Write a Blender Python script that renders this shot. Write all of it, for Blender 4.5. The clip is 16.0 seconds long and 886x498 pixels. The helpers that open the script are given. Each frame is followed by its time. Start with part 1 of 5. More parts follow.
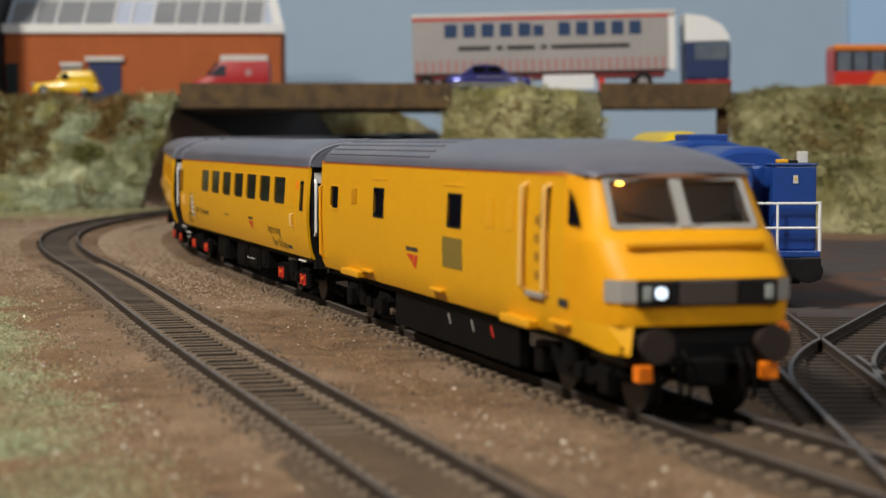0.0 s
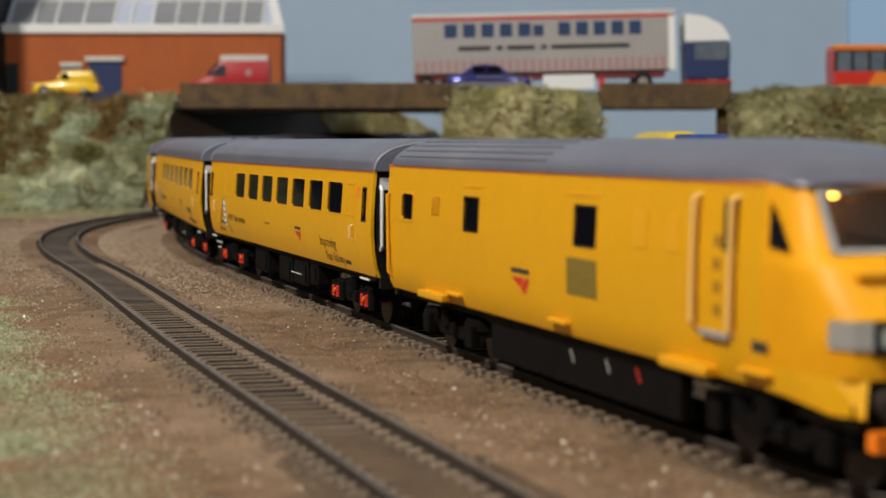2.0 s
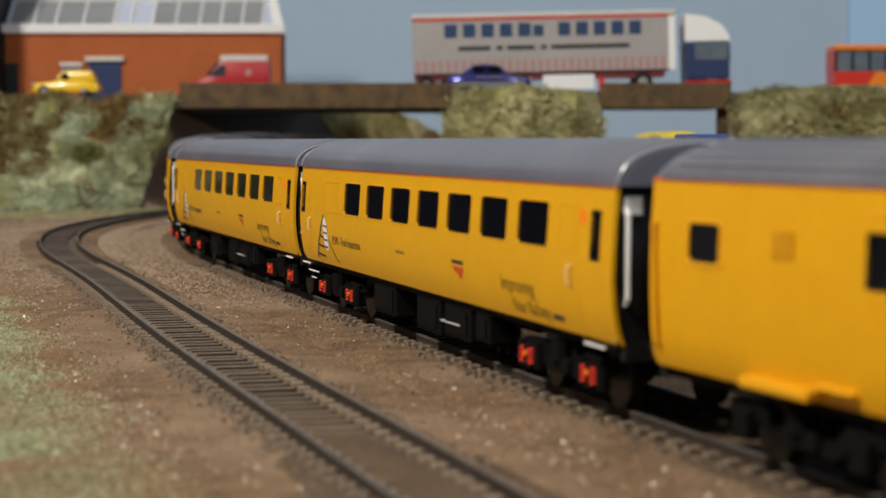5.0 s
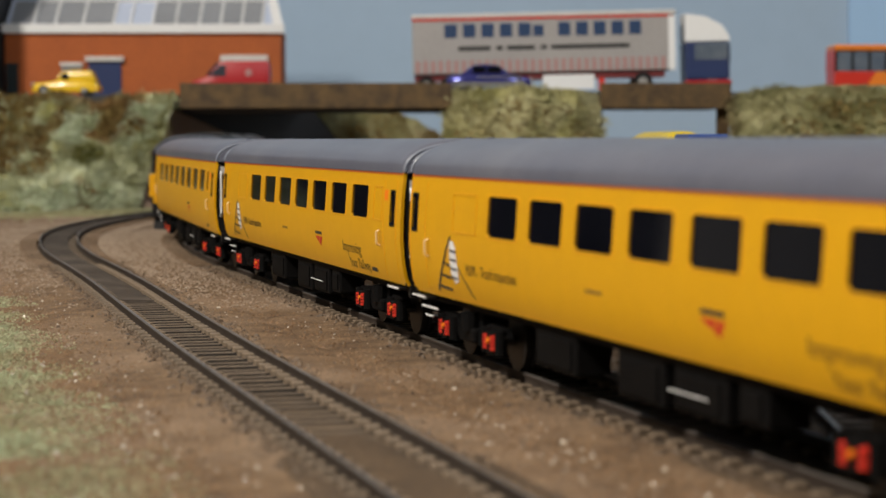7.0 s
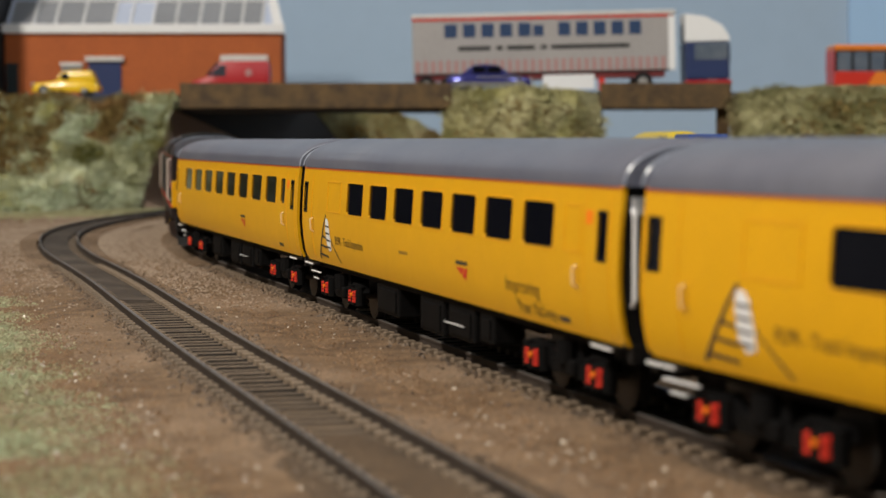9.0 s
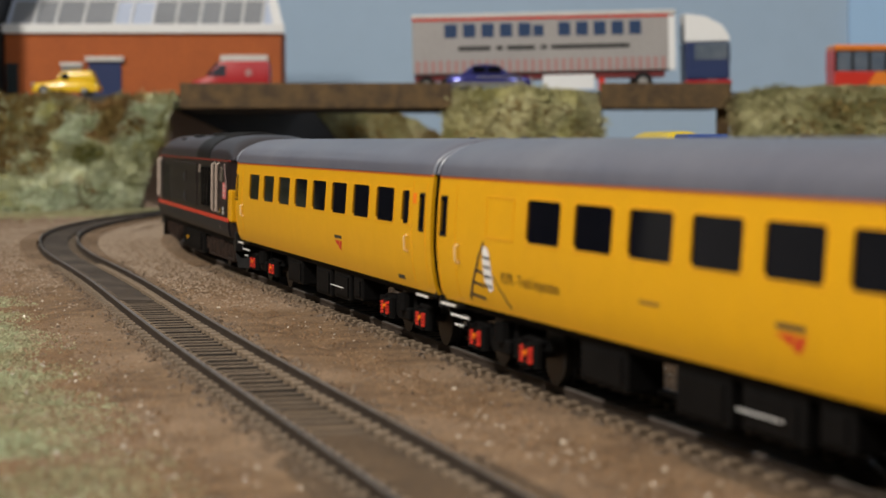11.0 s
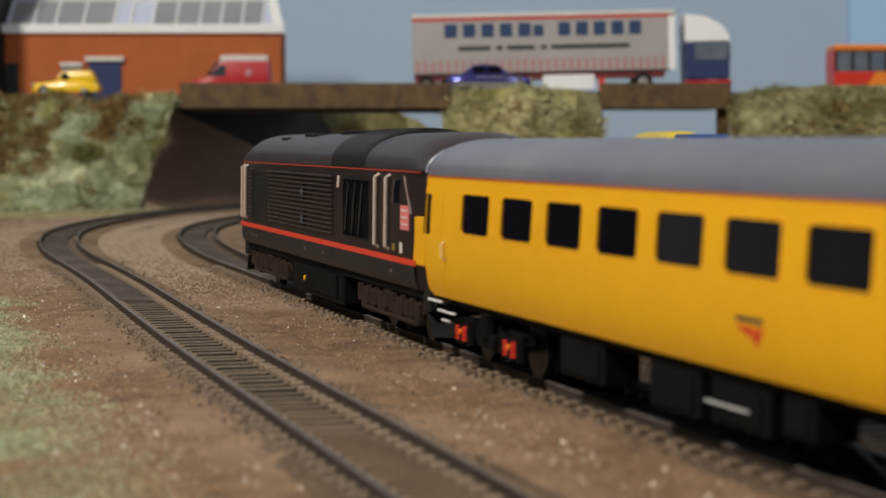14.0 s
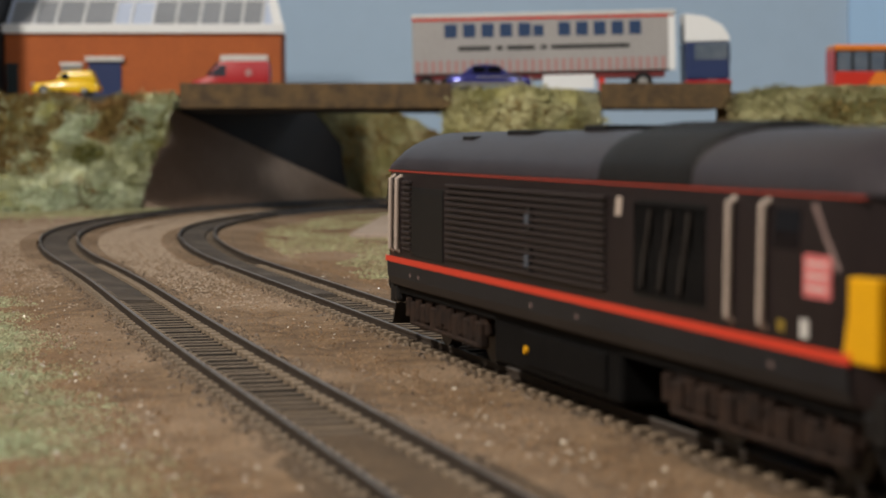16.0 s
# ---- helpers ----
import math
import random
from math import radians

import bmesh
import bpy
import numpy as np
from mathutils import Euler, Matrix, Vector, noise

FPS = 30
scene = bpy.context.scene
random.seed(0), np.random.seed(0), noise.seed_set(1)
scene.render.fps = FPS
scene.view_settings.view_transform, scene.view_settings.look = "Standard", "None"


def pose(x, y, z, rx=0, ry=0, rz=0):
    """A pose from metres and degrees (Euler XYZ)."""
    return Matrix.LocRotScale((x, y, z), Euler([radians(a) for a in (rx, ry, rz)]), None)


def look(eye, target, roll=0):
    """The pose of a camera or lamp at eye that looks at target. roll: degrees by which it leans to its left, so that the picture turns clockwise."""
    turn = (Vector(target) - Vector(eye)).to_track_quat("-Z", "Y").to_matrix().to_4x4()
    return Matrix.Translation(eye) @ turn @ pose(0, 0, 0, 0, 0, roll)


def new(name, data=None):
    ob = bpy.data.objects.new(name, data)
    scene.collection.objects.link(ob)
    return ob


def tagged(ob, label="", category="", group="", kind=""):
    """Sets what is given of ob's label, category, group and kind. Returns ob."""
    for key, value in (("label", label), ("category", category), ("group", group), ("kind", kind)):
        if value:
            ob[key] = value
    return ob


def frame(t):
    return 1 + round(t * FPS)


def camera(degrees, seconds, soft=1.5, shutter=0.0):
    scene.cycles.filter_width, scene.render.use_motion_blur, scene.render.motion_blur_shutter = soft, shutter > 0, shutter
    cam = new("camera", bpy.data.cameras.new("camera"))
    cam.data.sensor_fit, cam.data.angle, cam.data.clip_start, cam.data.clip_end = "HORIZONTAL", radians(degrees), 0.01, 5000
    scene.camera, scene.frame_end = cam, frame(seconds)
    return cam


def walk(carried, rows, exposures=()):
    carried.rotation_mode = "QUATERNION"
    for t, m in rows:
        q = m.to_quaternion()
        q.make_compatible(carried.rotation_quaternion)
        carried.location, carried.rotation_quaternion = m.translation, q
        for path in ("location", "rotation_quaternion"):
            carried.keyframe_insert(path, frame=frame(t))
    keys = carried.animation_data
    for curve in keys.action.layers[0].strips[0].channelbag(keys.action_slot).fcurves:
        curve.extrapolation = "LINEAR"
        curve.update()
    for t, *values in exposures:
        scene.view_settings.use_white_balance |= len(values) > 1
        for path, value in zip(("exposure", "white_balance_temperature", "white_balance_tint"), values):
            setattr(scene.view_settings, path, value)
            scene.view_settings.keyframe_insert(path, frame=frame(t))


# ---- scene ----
# A model railway in 4 mm scale. Sizes are written in millimetres and scaled to metres by part().
MM = 0.001
H_EYE = 0.0473

cam = camera(25.25, 16.0, soft=1.5)
cam.data.dof.use_dof = True
cam.data.dof.focus_distance = 0.56
cam.data.dof.aperture_fstop = 30.0
EYE = pose(0, 0, H_EYE, 90 - 3.144, 0, 0)
walk(cam, [(0, EYE), (16, EYE)])

# ---- light: a room with an overhead key lamp and an added fill ----
world = bpy.data.worlds.new("room_air")
scene.world = world
world.use_nodes = True
world.node_tree.nodes["Background"].inputs[0].default_value = (0.75, 0.85, 1.0, 1)
world.node_tree.nodes["Background"].inputs[1].default_value = 0.35
scene.view_settings.exposure = 0.0


def area_lamp(name, eye, target, w, h, power, colour):
    d = bpy.data.lights.new(name, "AREA")
    d.shape, d.size, d.size_y, d.energy, d.color = "RECTANGLE", w, h, power, colour
    ob = new(name, d)
    ob.matrix_world = look(eye, target)
    return ob


area_lamp("overhead_area_light", (-1.00, -0.32, 1.40), (0.0, 0.85, 0.0), 0.26, 0.26, 43, (1.0, 0.93, 0.83))
# Cool fill added from the right, not a known lamp of the room.
area_lamp("overhead_area_light", (0.9, -0.9, 1.5), (0.0, 1.2, 0.0), 0.5, 0.5, 19, (0.88, 0.95, 1.0))


# ---- materials ----
def material(name, base, rough=0.6, metal=0.0, grain=0.0, size=3.0, second=None, amount=0.5, bump=0.0, bump_size=1.0,
             coat=0.0, spec=0.5, per_object=0.0, big=None):
    """A surface with colour variation at two scales; size and bump_size are in millimetres."""
    m = bpy.data.materials.new(name)
    m.use_nodes = True
    nt = m.node_tree
    n, l = nt.nodes, nt.links
    b = n["Principled BSDF"]
    b.inputs["Roughness"].default_value = rough
    b.inputs["Metallic"].default_value = metal
    b.inputs["Coat Weight"].default_value = coat
    b.inputs["Specular IOR Level"].default_value = spec
    tc = n.new("ShaderNodeTexCoord")
    col = None

    def noise_tex(mm, detail=4.0):
        t = n.new("ShaderNodeTexNoise")
        t.inputs["Scale"].default_value = 1000.0 / mm
        t.inputs["Detail"].default_value = detail
        t.inputs["Roughness"].default_value = 0.65
        l.new(tc.outputs["Object"], t.inputs["Vector"])
        return t

    def mixed(a, c, fac, mode="MIX"):
        x = n.new("ShaderNodeMix")
        x.data_type, x.blend_type = "RGBA", mode
        for socket, v in ((x.inputs[6], a), (x.inputs[7], c), (x.inputs[0], fac)):
            if hasattr(v, "links"):
                l.new(v, socket)
            else:
                socket.default_value = v
        return x.outputs[2]

    col = (*base, 1)
    if second:
        t = noise_tex(size)
        r = n.new("ShaderNodeValToRGB")
        r.color_ramp.elements[0].position, r.color_ramp.elements[1].position = 0.5 - 0.3 * (1 - amount) - 0.02, 0.5 + 0.3 * (1 - amount) + 0.02
        l.new(t.outputs["Fac"], r.inputs["Fac"])
        col = mixed(col, (*second, 1), r.outputs["Color"])
    if big:
        t = noise_tex(big[1], 3.0)
        r = n.new("ShaderNodeValToRGB")
        r.color_ramp.elements[0].position, r.color_ramp.elements[1].position = big[2], big[2] + big[3]
        l.new(t.outputs["Fac"], r.inputs["Fac"])
        col = mixed(col, (*big[0], 1), r.outputs["Color"])
    if grain:
        t = noise_tex(0.9 if size < 12 else size / 9)
        v = n.new("ShaderNodeMapRange")
        v.inputs["From Min"].default_value, v.inputs["From Max"].default_value = 0.3, 0.7
        v.inputs["To Min"].default_value, v.inputs["To Max"].default_value = 1 - grain, 1 + grain
        l.new(t.outputs["Fac"], v.inputs["Value"])
        col = mixed(col, v.outputs["Result"], 1.0, "MULTIPLY")
    if per_object:
        oi = n.new("ShaderNodeObjectInfo")
        v = n.new("ShaderNodeMapRange")
        v.inputs["To Min"].default_value, v.inputs["To Max"].default_value = 1 - per_object, 1 + per_object
        l.new(oi.outputs["Random"], v.inputs["Value"])
        col = mixed(col, v.outputs["Result"], 1.0, "MULTIPLY")
    if hasattr(col, "links"):
        l.new(col, b.inputs["Base Color"])
    else:
        b.inputs["Base Color"].default_value = col
    if bump:
        t = noise_tex(bump_size, 5.0)
        bp = n.new("ShaderNodeBump")
        bp.inputs["Strength"].default_value = min(1.0, bump)
        bp.inputs["Distance"].default_value = bump_size * MM * 0.4
        l.new(t.outputs["Fac"], bp.inputs["Height"])
        l.new(bp.outputs["Normal"], b.inputs["Normal"])
    return m


def glow(name, colour, strength):
    m = material(name, colour, 0.3)
    b = m.node_tree.nodes["Principled BSDF"]
    b.inputs["Emission Color"].default_value = (*colour, 1)
    b.inputs["Emission Strength"].default_value = strength
    return m


YELLOW = material("yellow_paint", (0.73, 0.366, 0.003), 0.46, spec=0.36, second=(0.69, 0.342, 0.003), size=60, amount=0.2, grain=0.03, bump=0.05, bump_size=4)
COACH_YELLOW = material("lemon_yellow_coach_paint", (0.735, 0.379, 0.004), 0.40, spec=0.40, second=(0.70, 0.357, 0.004), size=60, amount=0.2, grain=0.03, bump=0.05, bump_size=4)
# Cab yellow shifted to orange: warm light on the front, put into colour.
YELLOW_WARM_LIT = material("yellow_cab_warm_light_tint", (0.765, 0.343, 0.003), 0.5, spec=0.3, second=(0.73, 0.325, 0.003), size=50, amount=0.2, grain=0.03, bump=0.05, bump_size=4)
YELLOW_LIGHT = material("yellow_moulding", (0.76, 0.37, 0.008), 0.35, grain=0.03)
ROOF_GREY = material("roof_grey_paint", (0.098, 0.103, 0.14), 0.34, second=(0.145, 0.148, 0.18), size=40, amount=0.3, grain=0.06, bump=0.06, bump_size=2, spec=0.6)
GUTTER = material("orange_red_line", (0.55, 0.13, 0.02), 0.5, grain=0.08)
BLACK = material("black_plastic", (0.006, 0.006, 0.0065), 0.5, second=(0.012, 0.011, 0.011), size=6, amount=0.3, grain=0.15, spec=0.25)
UNDER = material("dark_underframe", (0.004, 0.0038, 0.004), 0.65, second=(0.007, 0.0066, 0.0066), size=8, amount=0.3, grain=0.2, spec=0.07)
GLASS = material("dark_window_glass", (0.002, 0.0025, 0.005), 0.05, spec=0.12, second=(0.005, 0.0055, 0.009), size=25, amount=0.2)
WHITE = material("white_paint", (0.80, 0.80, 0.80), 0.45, grain=0.05)
WHITE_DULL = material("off_white_plastic", (0.62, 0.60, 0.57), 0.55, second=(0.55, 0.53, 0.50), size=10, amount=0.4, grain=0.08)
RED = material("red_paint", (0.60, 0.032, 0.016), 0.45, grain=0.08)
ORANGE = material("orange_paint", (0.92, 0.22, 0.008), 0.45, grain=0.05)
SILVER = material("silver_grey_plastic", (0.30, 0.29, 0.275), 0.4, grain=0.06)
STEEL = material("bare_steel", (0.45, 0.44, 0.42), 0.32, metal=0.9, grain=0.1)
LETTER = material("dark_lettering", (0.03, 0.03, 0.03), 0.6)
LETTER_SOFT = material("olive_lettering", (0.085, 0.055, 0.012), 0.6)
LOCO_BROWN = material("dark_brown_black_paint", (0.0125, 0.0084, 0.0092), 0.42, second=(0.018, 0.0125, 0.013), size=30, amount=0.3, grain=0.08, bump=0.05, bump_size=3, spec=0.24)
LOUVRE = material("dark_brown_louvre", (0.033, 0.025, 0.025), 0.45, grain=0.1, spec=0.25)
LOUVRE_DIM = material("dim_grille_brace", (0.02, 0.017, 0.016), 0.5, grain=0.15, spec=0.2)
LOCO_ROOF = material("purple_grey_loco_roof", (0.027, 0.0225, 0.027), 0.38, second=(0.038, 0.032, 0.037), size=18, amount=0.3, grain=0.12, spec=0.42, bump=0.06, bump_size=2)
LATCH = material("grey_blue_latch", (0.07, 0.085, 0.11), 0.4)
PALE_MARK = material("dull_pink_mark", (0.22, 0.15, 0.14), 0.6)
RIM = material("dark_worn_tyre", (0.03, 0.028, 0.027), 0.45, metal=0.3, grain=0.1)
LOCO_STRIPE = material("red_stripe_paint", (0.60, 0.045, 0.02), 0.45, grain=0.06)
BEIGE = material("beige_rail_paint", (0.42, 0.34, 0.29), 0.45, grain=0.08)
RUST = material("rusty_brown_frame", (0.036, 0.021, 0.015), 0.75, second=(0.014, 0.010, 0.009), size=4, amount=0.5, grain=0.25, bump=0.3, bump_size=1, spec=0.15)
WINDSCREEN = bpy.data.materials.new("clear_windscreen")
WINDSCREEN.use_nodes = True
_n, _l = WINDSCREEN.node_tree.nodes, WINDSCREEN.node_tree.links
_mix, _clear, _gloss = _n.new("ShaderNodeMixShader"), _n.new("ShaderNodeBsdfTransparent"), _n.new("ShaderNodeBsdfGlossy")
_clear.inputs[0].default_value = (0.86, 0.84, 0.80, 1)
_gloss.inputs["Roughness"].default_value = 0.06
_mix.inputs[0].default_value = 0.11
_l.new(_clear.outputs[0], _mix.inputs[1])
_l.new(_gloss.outputs[0], _mix.inputs[2])
_l.new(_mix.outputs[0], _n["Material Output"].inputs["Surface"])
HEADLIGHT = glow("lit_headlight", (0.74, 0.86, 1.0), 1.15)
CAB_GLOW = glow("warm_cab_bulb", (1.0, 0.46, 0.06), 30.0)
GROUND_SAND = material("sandy_ground", (0.215, 0.128, 0.064), 0.95, second=(0.14, 0.08, 0.038), size=12, amount=0.4, grain=0.55, bump=1.0, bump_size=1.4,
                       big=((0.25, 0.167, 0.105), 130, 0.44, 0.2))
GRAIN_MAT = material("sand_grains", (0.23, 0.14, 0.075), 0.9, second=(0.15, 0.088, 0.044), size=6, amount=0.5, grain=0.3)
GRIT_PALE = material("pale_grit", (0.40, 0.335, 0.26), 0.7, second=(0.30, 0.23, 0.17), size=5, amount=0.7, grain=0.2)
SHOULDER = material("grey_brown_ballast_shoulder", (0.215, 0.135, 0.073), 0.95, second=(0.10, 0.06, 0.032), size=9, amount=0.5, grain=0.5, bump=1.0, bump_size=2.2,
                    big=((0.25, 0.17, 0.108), 90, 0.46, 0.2))
ROOF_HIGHLIGHT = material("pale_roof_edge_highlight", (0.20, 0.215, 0.26), 0.28, grain=0.06)
HANDLE = material("pale_cream_handle", (0.80, 0.58, 0.28), 0.4)
SKIRT_BLACK = material("blue_black_skirt_paint", (0.0145, 0.0152, 0.0185), 0.45, second=(0.010, 0.0104, 0.013), size=14, amount=0.4, grain=0.12, spec=0.3)
BUFFER_BROWN = material("dusty_brown_buffer", (0.03, 0.021, 0.017), 0.7, grain=0.2, spec=0.2)
BALLAST = material("dark_ballast", (0.016, 0.012, 0.0095), 0.9, second=(0.05, 0.04, 0.032), size=3, amount=0.6, grain=0.35, bump=0.8, bump_size=1.2)
PALE_SAND = material("pale_dry_sand", (0.335, 0.26, 0.195), 0.95, second=(0.25, 0.185, 0.13), size=8, amount=0.5, grain=0.25)
PATH = material("pale_beige_path", (0.42, 0.33, 0.27), 0.85, second=(0.34, 0.265, 0.21), size=20, amount=0.4, grain=0.12)
STONE = material("ballast_stone", (0.17, 0.115, 0.07), 0.7, second=(0.07, 0.046, 0.029), size=2.5, amount=0.7, grain=0.3)
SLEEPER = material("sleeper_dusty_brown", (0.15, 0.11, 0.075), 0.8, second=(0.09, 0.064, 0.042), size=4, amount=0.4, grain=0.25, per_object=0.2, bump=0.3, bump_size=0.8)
SLEEPER_SHADE = material("sleeper_side_shade", (0.016, 0.012, 0.009), 0.8, second=(0.026, 0.019, 0.013), size=4, amount=0.4, grain=0.25)
CHAIR = material("dusty_rail_chair", (0.25, 0.185, 0.125), 0.75, second=(0.10, 0.07, 0.045), size=3, amount=0.5, grain=0.25)
DARK_SLEEPER = material("dark_turnout_sleeper", (0.068, 0.042, 0.025), 0.8, second=(0.034, 0.023, 0.016), size=5, amount=0.5, grain=0.25, per_object=0.2)
DUST = material("brown_track_dust", (0.105, 0.066, 0.035), 0.95, second=(0.06, 0.038, 0.021), size=9, amount=0.5, grain=0.4, bump=1.0, bump_size=1.8)
TURNOUT_BED = material("dark_turnout_ballast", (0.062, 0.036, 0.02), 0.9, second=(0.03, 0.018, 0.011), size=5, amount=0.5, grain=0.35, bump=0.7, bump_size=1.3)
RAIL_TOP = material("worn_rail_top", (0.16, 0.145, 0.135), 0.45, metal=0.35, second=(0.10, 0.085, 0.075), size=9, amount=0.5, grain=0.15)
RAIL = material("rusty_rail_side", (0.06, 0.046, 0.037), 0.7, metal=0.1, second=(0.04, 0.029, 0.022), size=5, amount=0.5, grain=0.15, spec=0.2)
HARDSTAND = material("grey_hardstanding", (0.058, 0.047, 0.047), 0.85, second=(0.04, 0.032, 0.031), size=18, amount=0.4, grain=0.2, bump=0.4, bump_size=1.2,
                     big=((0.085, 0.04, 0.025), 60, 0.485, 0.07))
GRASS_A = material("dry_green_flock", (0.51, 0.54, 0.36), 0.95, second=(0.24, 0.225, 0.07), size=46, amount=0.75, grain=0.3, bump=0.9, bump_size=4,
                   big=((0.22, 0.13, 0.042), 80, 0.545, 0.08))
GRASS_B = material("pale_green_flock", (0.32, 0.33, 0.17), 0.95, second=(0.20, 0.21, 0.08), size=10, amount=0.6, grain=0.35, bump=0.7, bump_size=2.0)
TUFT = material("flock_tufts", (0.57, 0.60, 0.40), 0.95, second=(0.25, 0.235, 0.07), size=64, amount=0.75, grain=0.2, per_object=0.1,
                big=((0.24, 0.14, 0.045), 80, 0.545, 0.08))
GRASS_DULL = material("olive_flock", (0.42, 0.39, 0.21), 0.95, second=(0.25, 0.23, 0.08), size=36, amount=0.7, grain=0.3, bump=0.9, bump_size=4, big=((0.34, 0.27, 0.13), 70, 0.54, 0.1))
TUFT_DULL = material("olive_flock_tufts", (0.60, 0.56, 0.33), 0.95, second=(0.36, 0.34, 0.14), size=36, amount=0.7, grain=0.25, big=((0.36, 0.29, 0.14), 70, 0.54, 0.1))
GRASS_OLIVE = material("dark_olive_flock", (0.33, 0.31, 0.16), 0.95, second=(0.15, 0.135, 0.045), size=36, amount=0.7, grain=0.3, bump=0.9, bump_size=4, big=((0.2, 0.155, 0.075), 70, 0.54, 0.1))
TUFT_OLIVE = material("dark_olive_tufts", (0.37, 0.35, 0.18), 0.95, second=(0.19, 0.175, 0.06), size=36, amount=0.7, grain=0.25, big=((0.22, 0.17, 0.08), 70, 0.54, 0.1))
TUFT_WHITE = material("whitish_green_flock", (0.70, 0.76, 0.57), 0.95, second=(0.50, 0.54, 0.33), size=20, amount=0.5, grain=0.2)
TUFT_MOSS = material("moss_green_flock", (0.17, 0.17, 0.04), 0.95, second=(0.26, 0.24, 0.08), size=20, amount=0.5, grain=0.2)
TUFT_BROWN = material("brown_flock_tufts", (0.31, 0.225, 0.075), 0.95, second=(0.21, 0.125, 0.035), size=14, amount=0.7, grain=0.25)
TUFT_GREEN = material("pale_green_ground_flock", (0.47, 0.47, 0.27), 0.95, second=(0.33, 0.29, 0.15), size=22, amount=0.6, grain=0.2)
TUFT_PALE = material("pale_near_flock", (0.44, 0.49, 0.30), 0.95, second=(0.34, 0.32, 0.18), size=26, amount=0.6, grain=0.2)
INFILL = material("dark_brown_track_infill", (0.062, 0.045, 0.032), 0.8, second=(0.03, 0.021, 0.015), size=9, amount=0.6, grain=0.3, bump=0.6, bump_size=1.6,
                  big=((0.10, 0.078, 0.06), 34, 0.5, 0.18))
DARK_BOARD = material("dark_grey_board", (0.037, 0.036, 0.04), 0.7, second=(0.028, 0.028, 0.032), size=30, amount=0.3, grain=0.1)
BRIDGE_WOOD = material("dark_brown_bridge_board", (0.115, 0.067, 0.021), 0.7, second=(0.05, 0.028, 0.01), size=9, amount=0.6, grain=0.35, bump=0.3, bump_size=2)
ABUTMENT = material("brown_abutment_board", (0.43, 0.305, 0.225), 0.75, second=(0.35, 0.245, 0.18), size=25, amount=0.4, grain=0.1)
SKY_BOARD = material("pale_blue_backscene", (0.365, 0.482, 0.625), 0.8, second=(0.345, 0.462, 0.605), size=200, amount=0.3, grain=0.02)
SKY_BLUE = material("bright_blue_board", (0.36, 0.56, 0.82), 0.8, grain=0.02)
BRICK = material("orange_brick_paper", (0.42, 0.105, 0.022), 0.8, second=(0.35, 0.085, 0.02), size=20, amount=0.4, grain=0.15)
ROAD = material("dark_road", (0.06, 0.057, 0.055), 0.85, grain=0.2, second=(0.05, 0.048, 0.046), size=20)
PANEL_GLASS = material("rooflight_panel", (0.29, 0.30, 0.325), 0.3, second=(0.25, 0.26, 0.28), size=15, amount=0.4)
PALE_BLUE_PANEL = material("pale_blue_roof_panel", (0.50, 0.56, 0.70), 0.4, grain=0.04)
NAVY = material("navy_paint", (0.02, 0.035, 0.11), 0.4, grain=0.08)
LORRY_GREY = material("lorry_curtain_grey", (0.36, 0.34, 0.33), 0.6, second=(0.33, 0.31, 0.30), size=25, amount=0.3, grain=0.05)
LETTER_BLUE = material("blue_lettering", (0.014, 0.042, 0.115), 0.5, grain=0.05)
PINK = material("faded_pink_stripe", (0.40, 0.20, 0.19), 0.6, grain=0.1)
CAR_BLUE = material("metallic_blue_car_paint", (0.04, 0.045, 0.24), 0.2, metal=0.5, coat=1.0)
CAR_YELLOW = material("yellow_car_paint", (0.82, 0.52, 0.02), 0.25, coat=0.4, grain=0.04)
VAN_GLASS = material("dull_dark_van_glass", (0.035, 0.032, 0.045), 0.5, spec=0.3, grain=0.05)
CAR_RED = material("red_van_paint", (0.40, 0.01, 0.014), 0.45, grain=0.04)
BUS_GLASS = material("blue_grey_vehicle_glass", (0.085, 0.11, 0.15), 0.25, second=(0.14, 0.165, 0.2), size=12, amount=0.5, grain=0.05)
BUS_RED = material("bus_red_paint", (0.60, 0.03, 0.015), 0.35, grain=0.04)
BUS_ORANGE = material("bus_orange_paint", (0.80, 0.22, 0.02), 0.35, grain=0.04)
SHUNTER_BLUE = material("deep_blue_paint", (0.012, 0.055, 0.26), 0.35, second=(0.012, 0.05, 0.23), size=25, amount=0.3, grain=0.05)
TEAL_DARK = material("dark_teal_door", (0.012, 0.022, 0.026), 0.6, grain=0.1)
WALL_PAINT = material("room_wall_paint", (0.40, 0.385, 0.36), 0.9, grain=0.02, size=60)
CARPET = material("room_floor", (0.18, 0.16, 0.14), 0.95, grain=0.1)


# ---- building blocks ----
def part(name, bm, mat, parent=None, label="", smooth=False):
    """One mesh object out of a bmesh in millimetres, under parent."""
    me = bpy.data.meshes.new(name)
    bmesh.ops.recalc_face_normals(bm, faces=bm.faces)
    bm.to_mesh(me)
    bm.free()
    me.transform(Matrix.Scale(MM, 4))
    for mm in (mat if isinstance(mat, (list, tuple)) else [mat]):
        me.materials.append(mm)
    if smooth:
        me.polygons.foreach_set("use_smooth", [True] * len(me.polygons))
        me.set_sharp_from_angle(angle=radians(38))
    ob = new(name, me)
    if parent:
        ob.parent = parent
    if label:
        ob["label"] = label
    return ob


def thing(name, label, category, x=0, y=0, z=0, rz=0, group="", kind="", rx=0, ry=0):
    ob = new(name)
    ob.empty_display_size = 0.02
    ob.matrix_world = pose(x * MM, y * MM, z * MM, rx, ry, rz)
    return tagged(ob, label, category, group, kind)


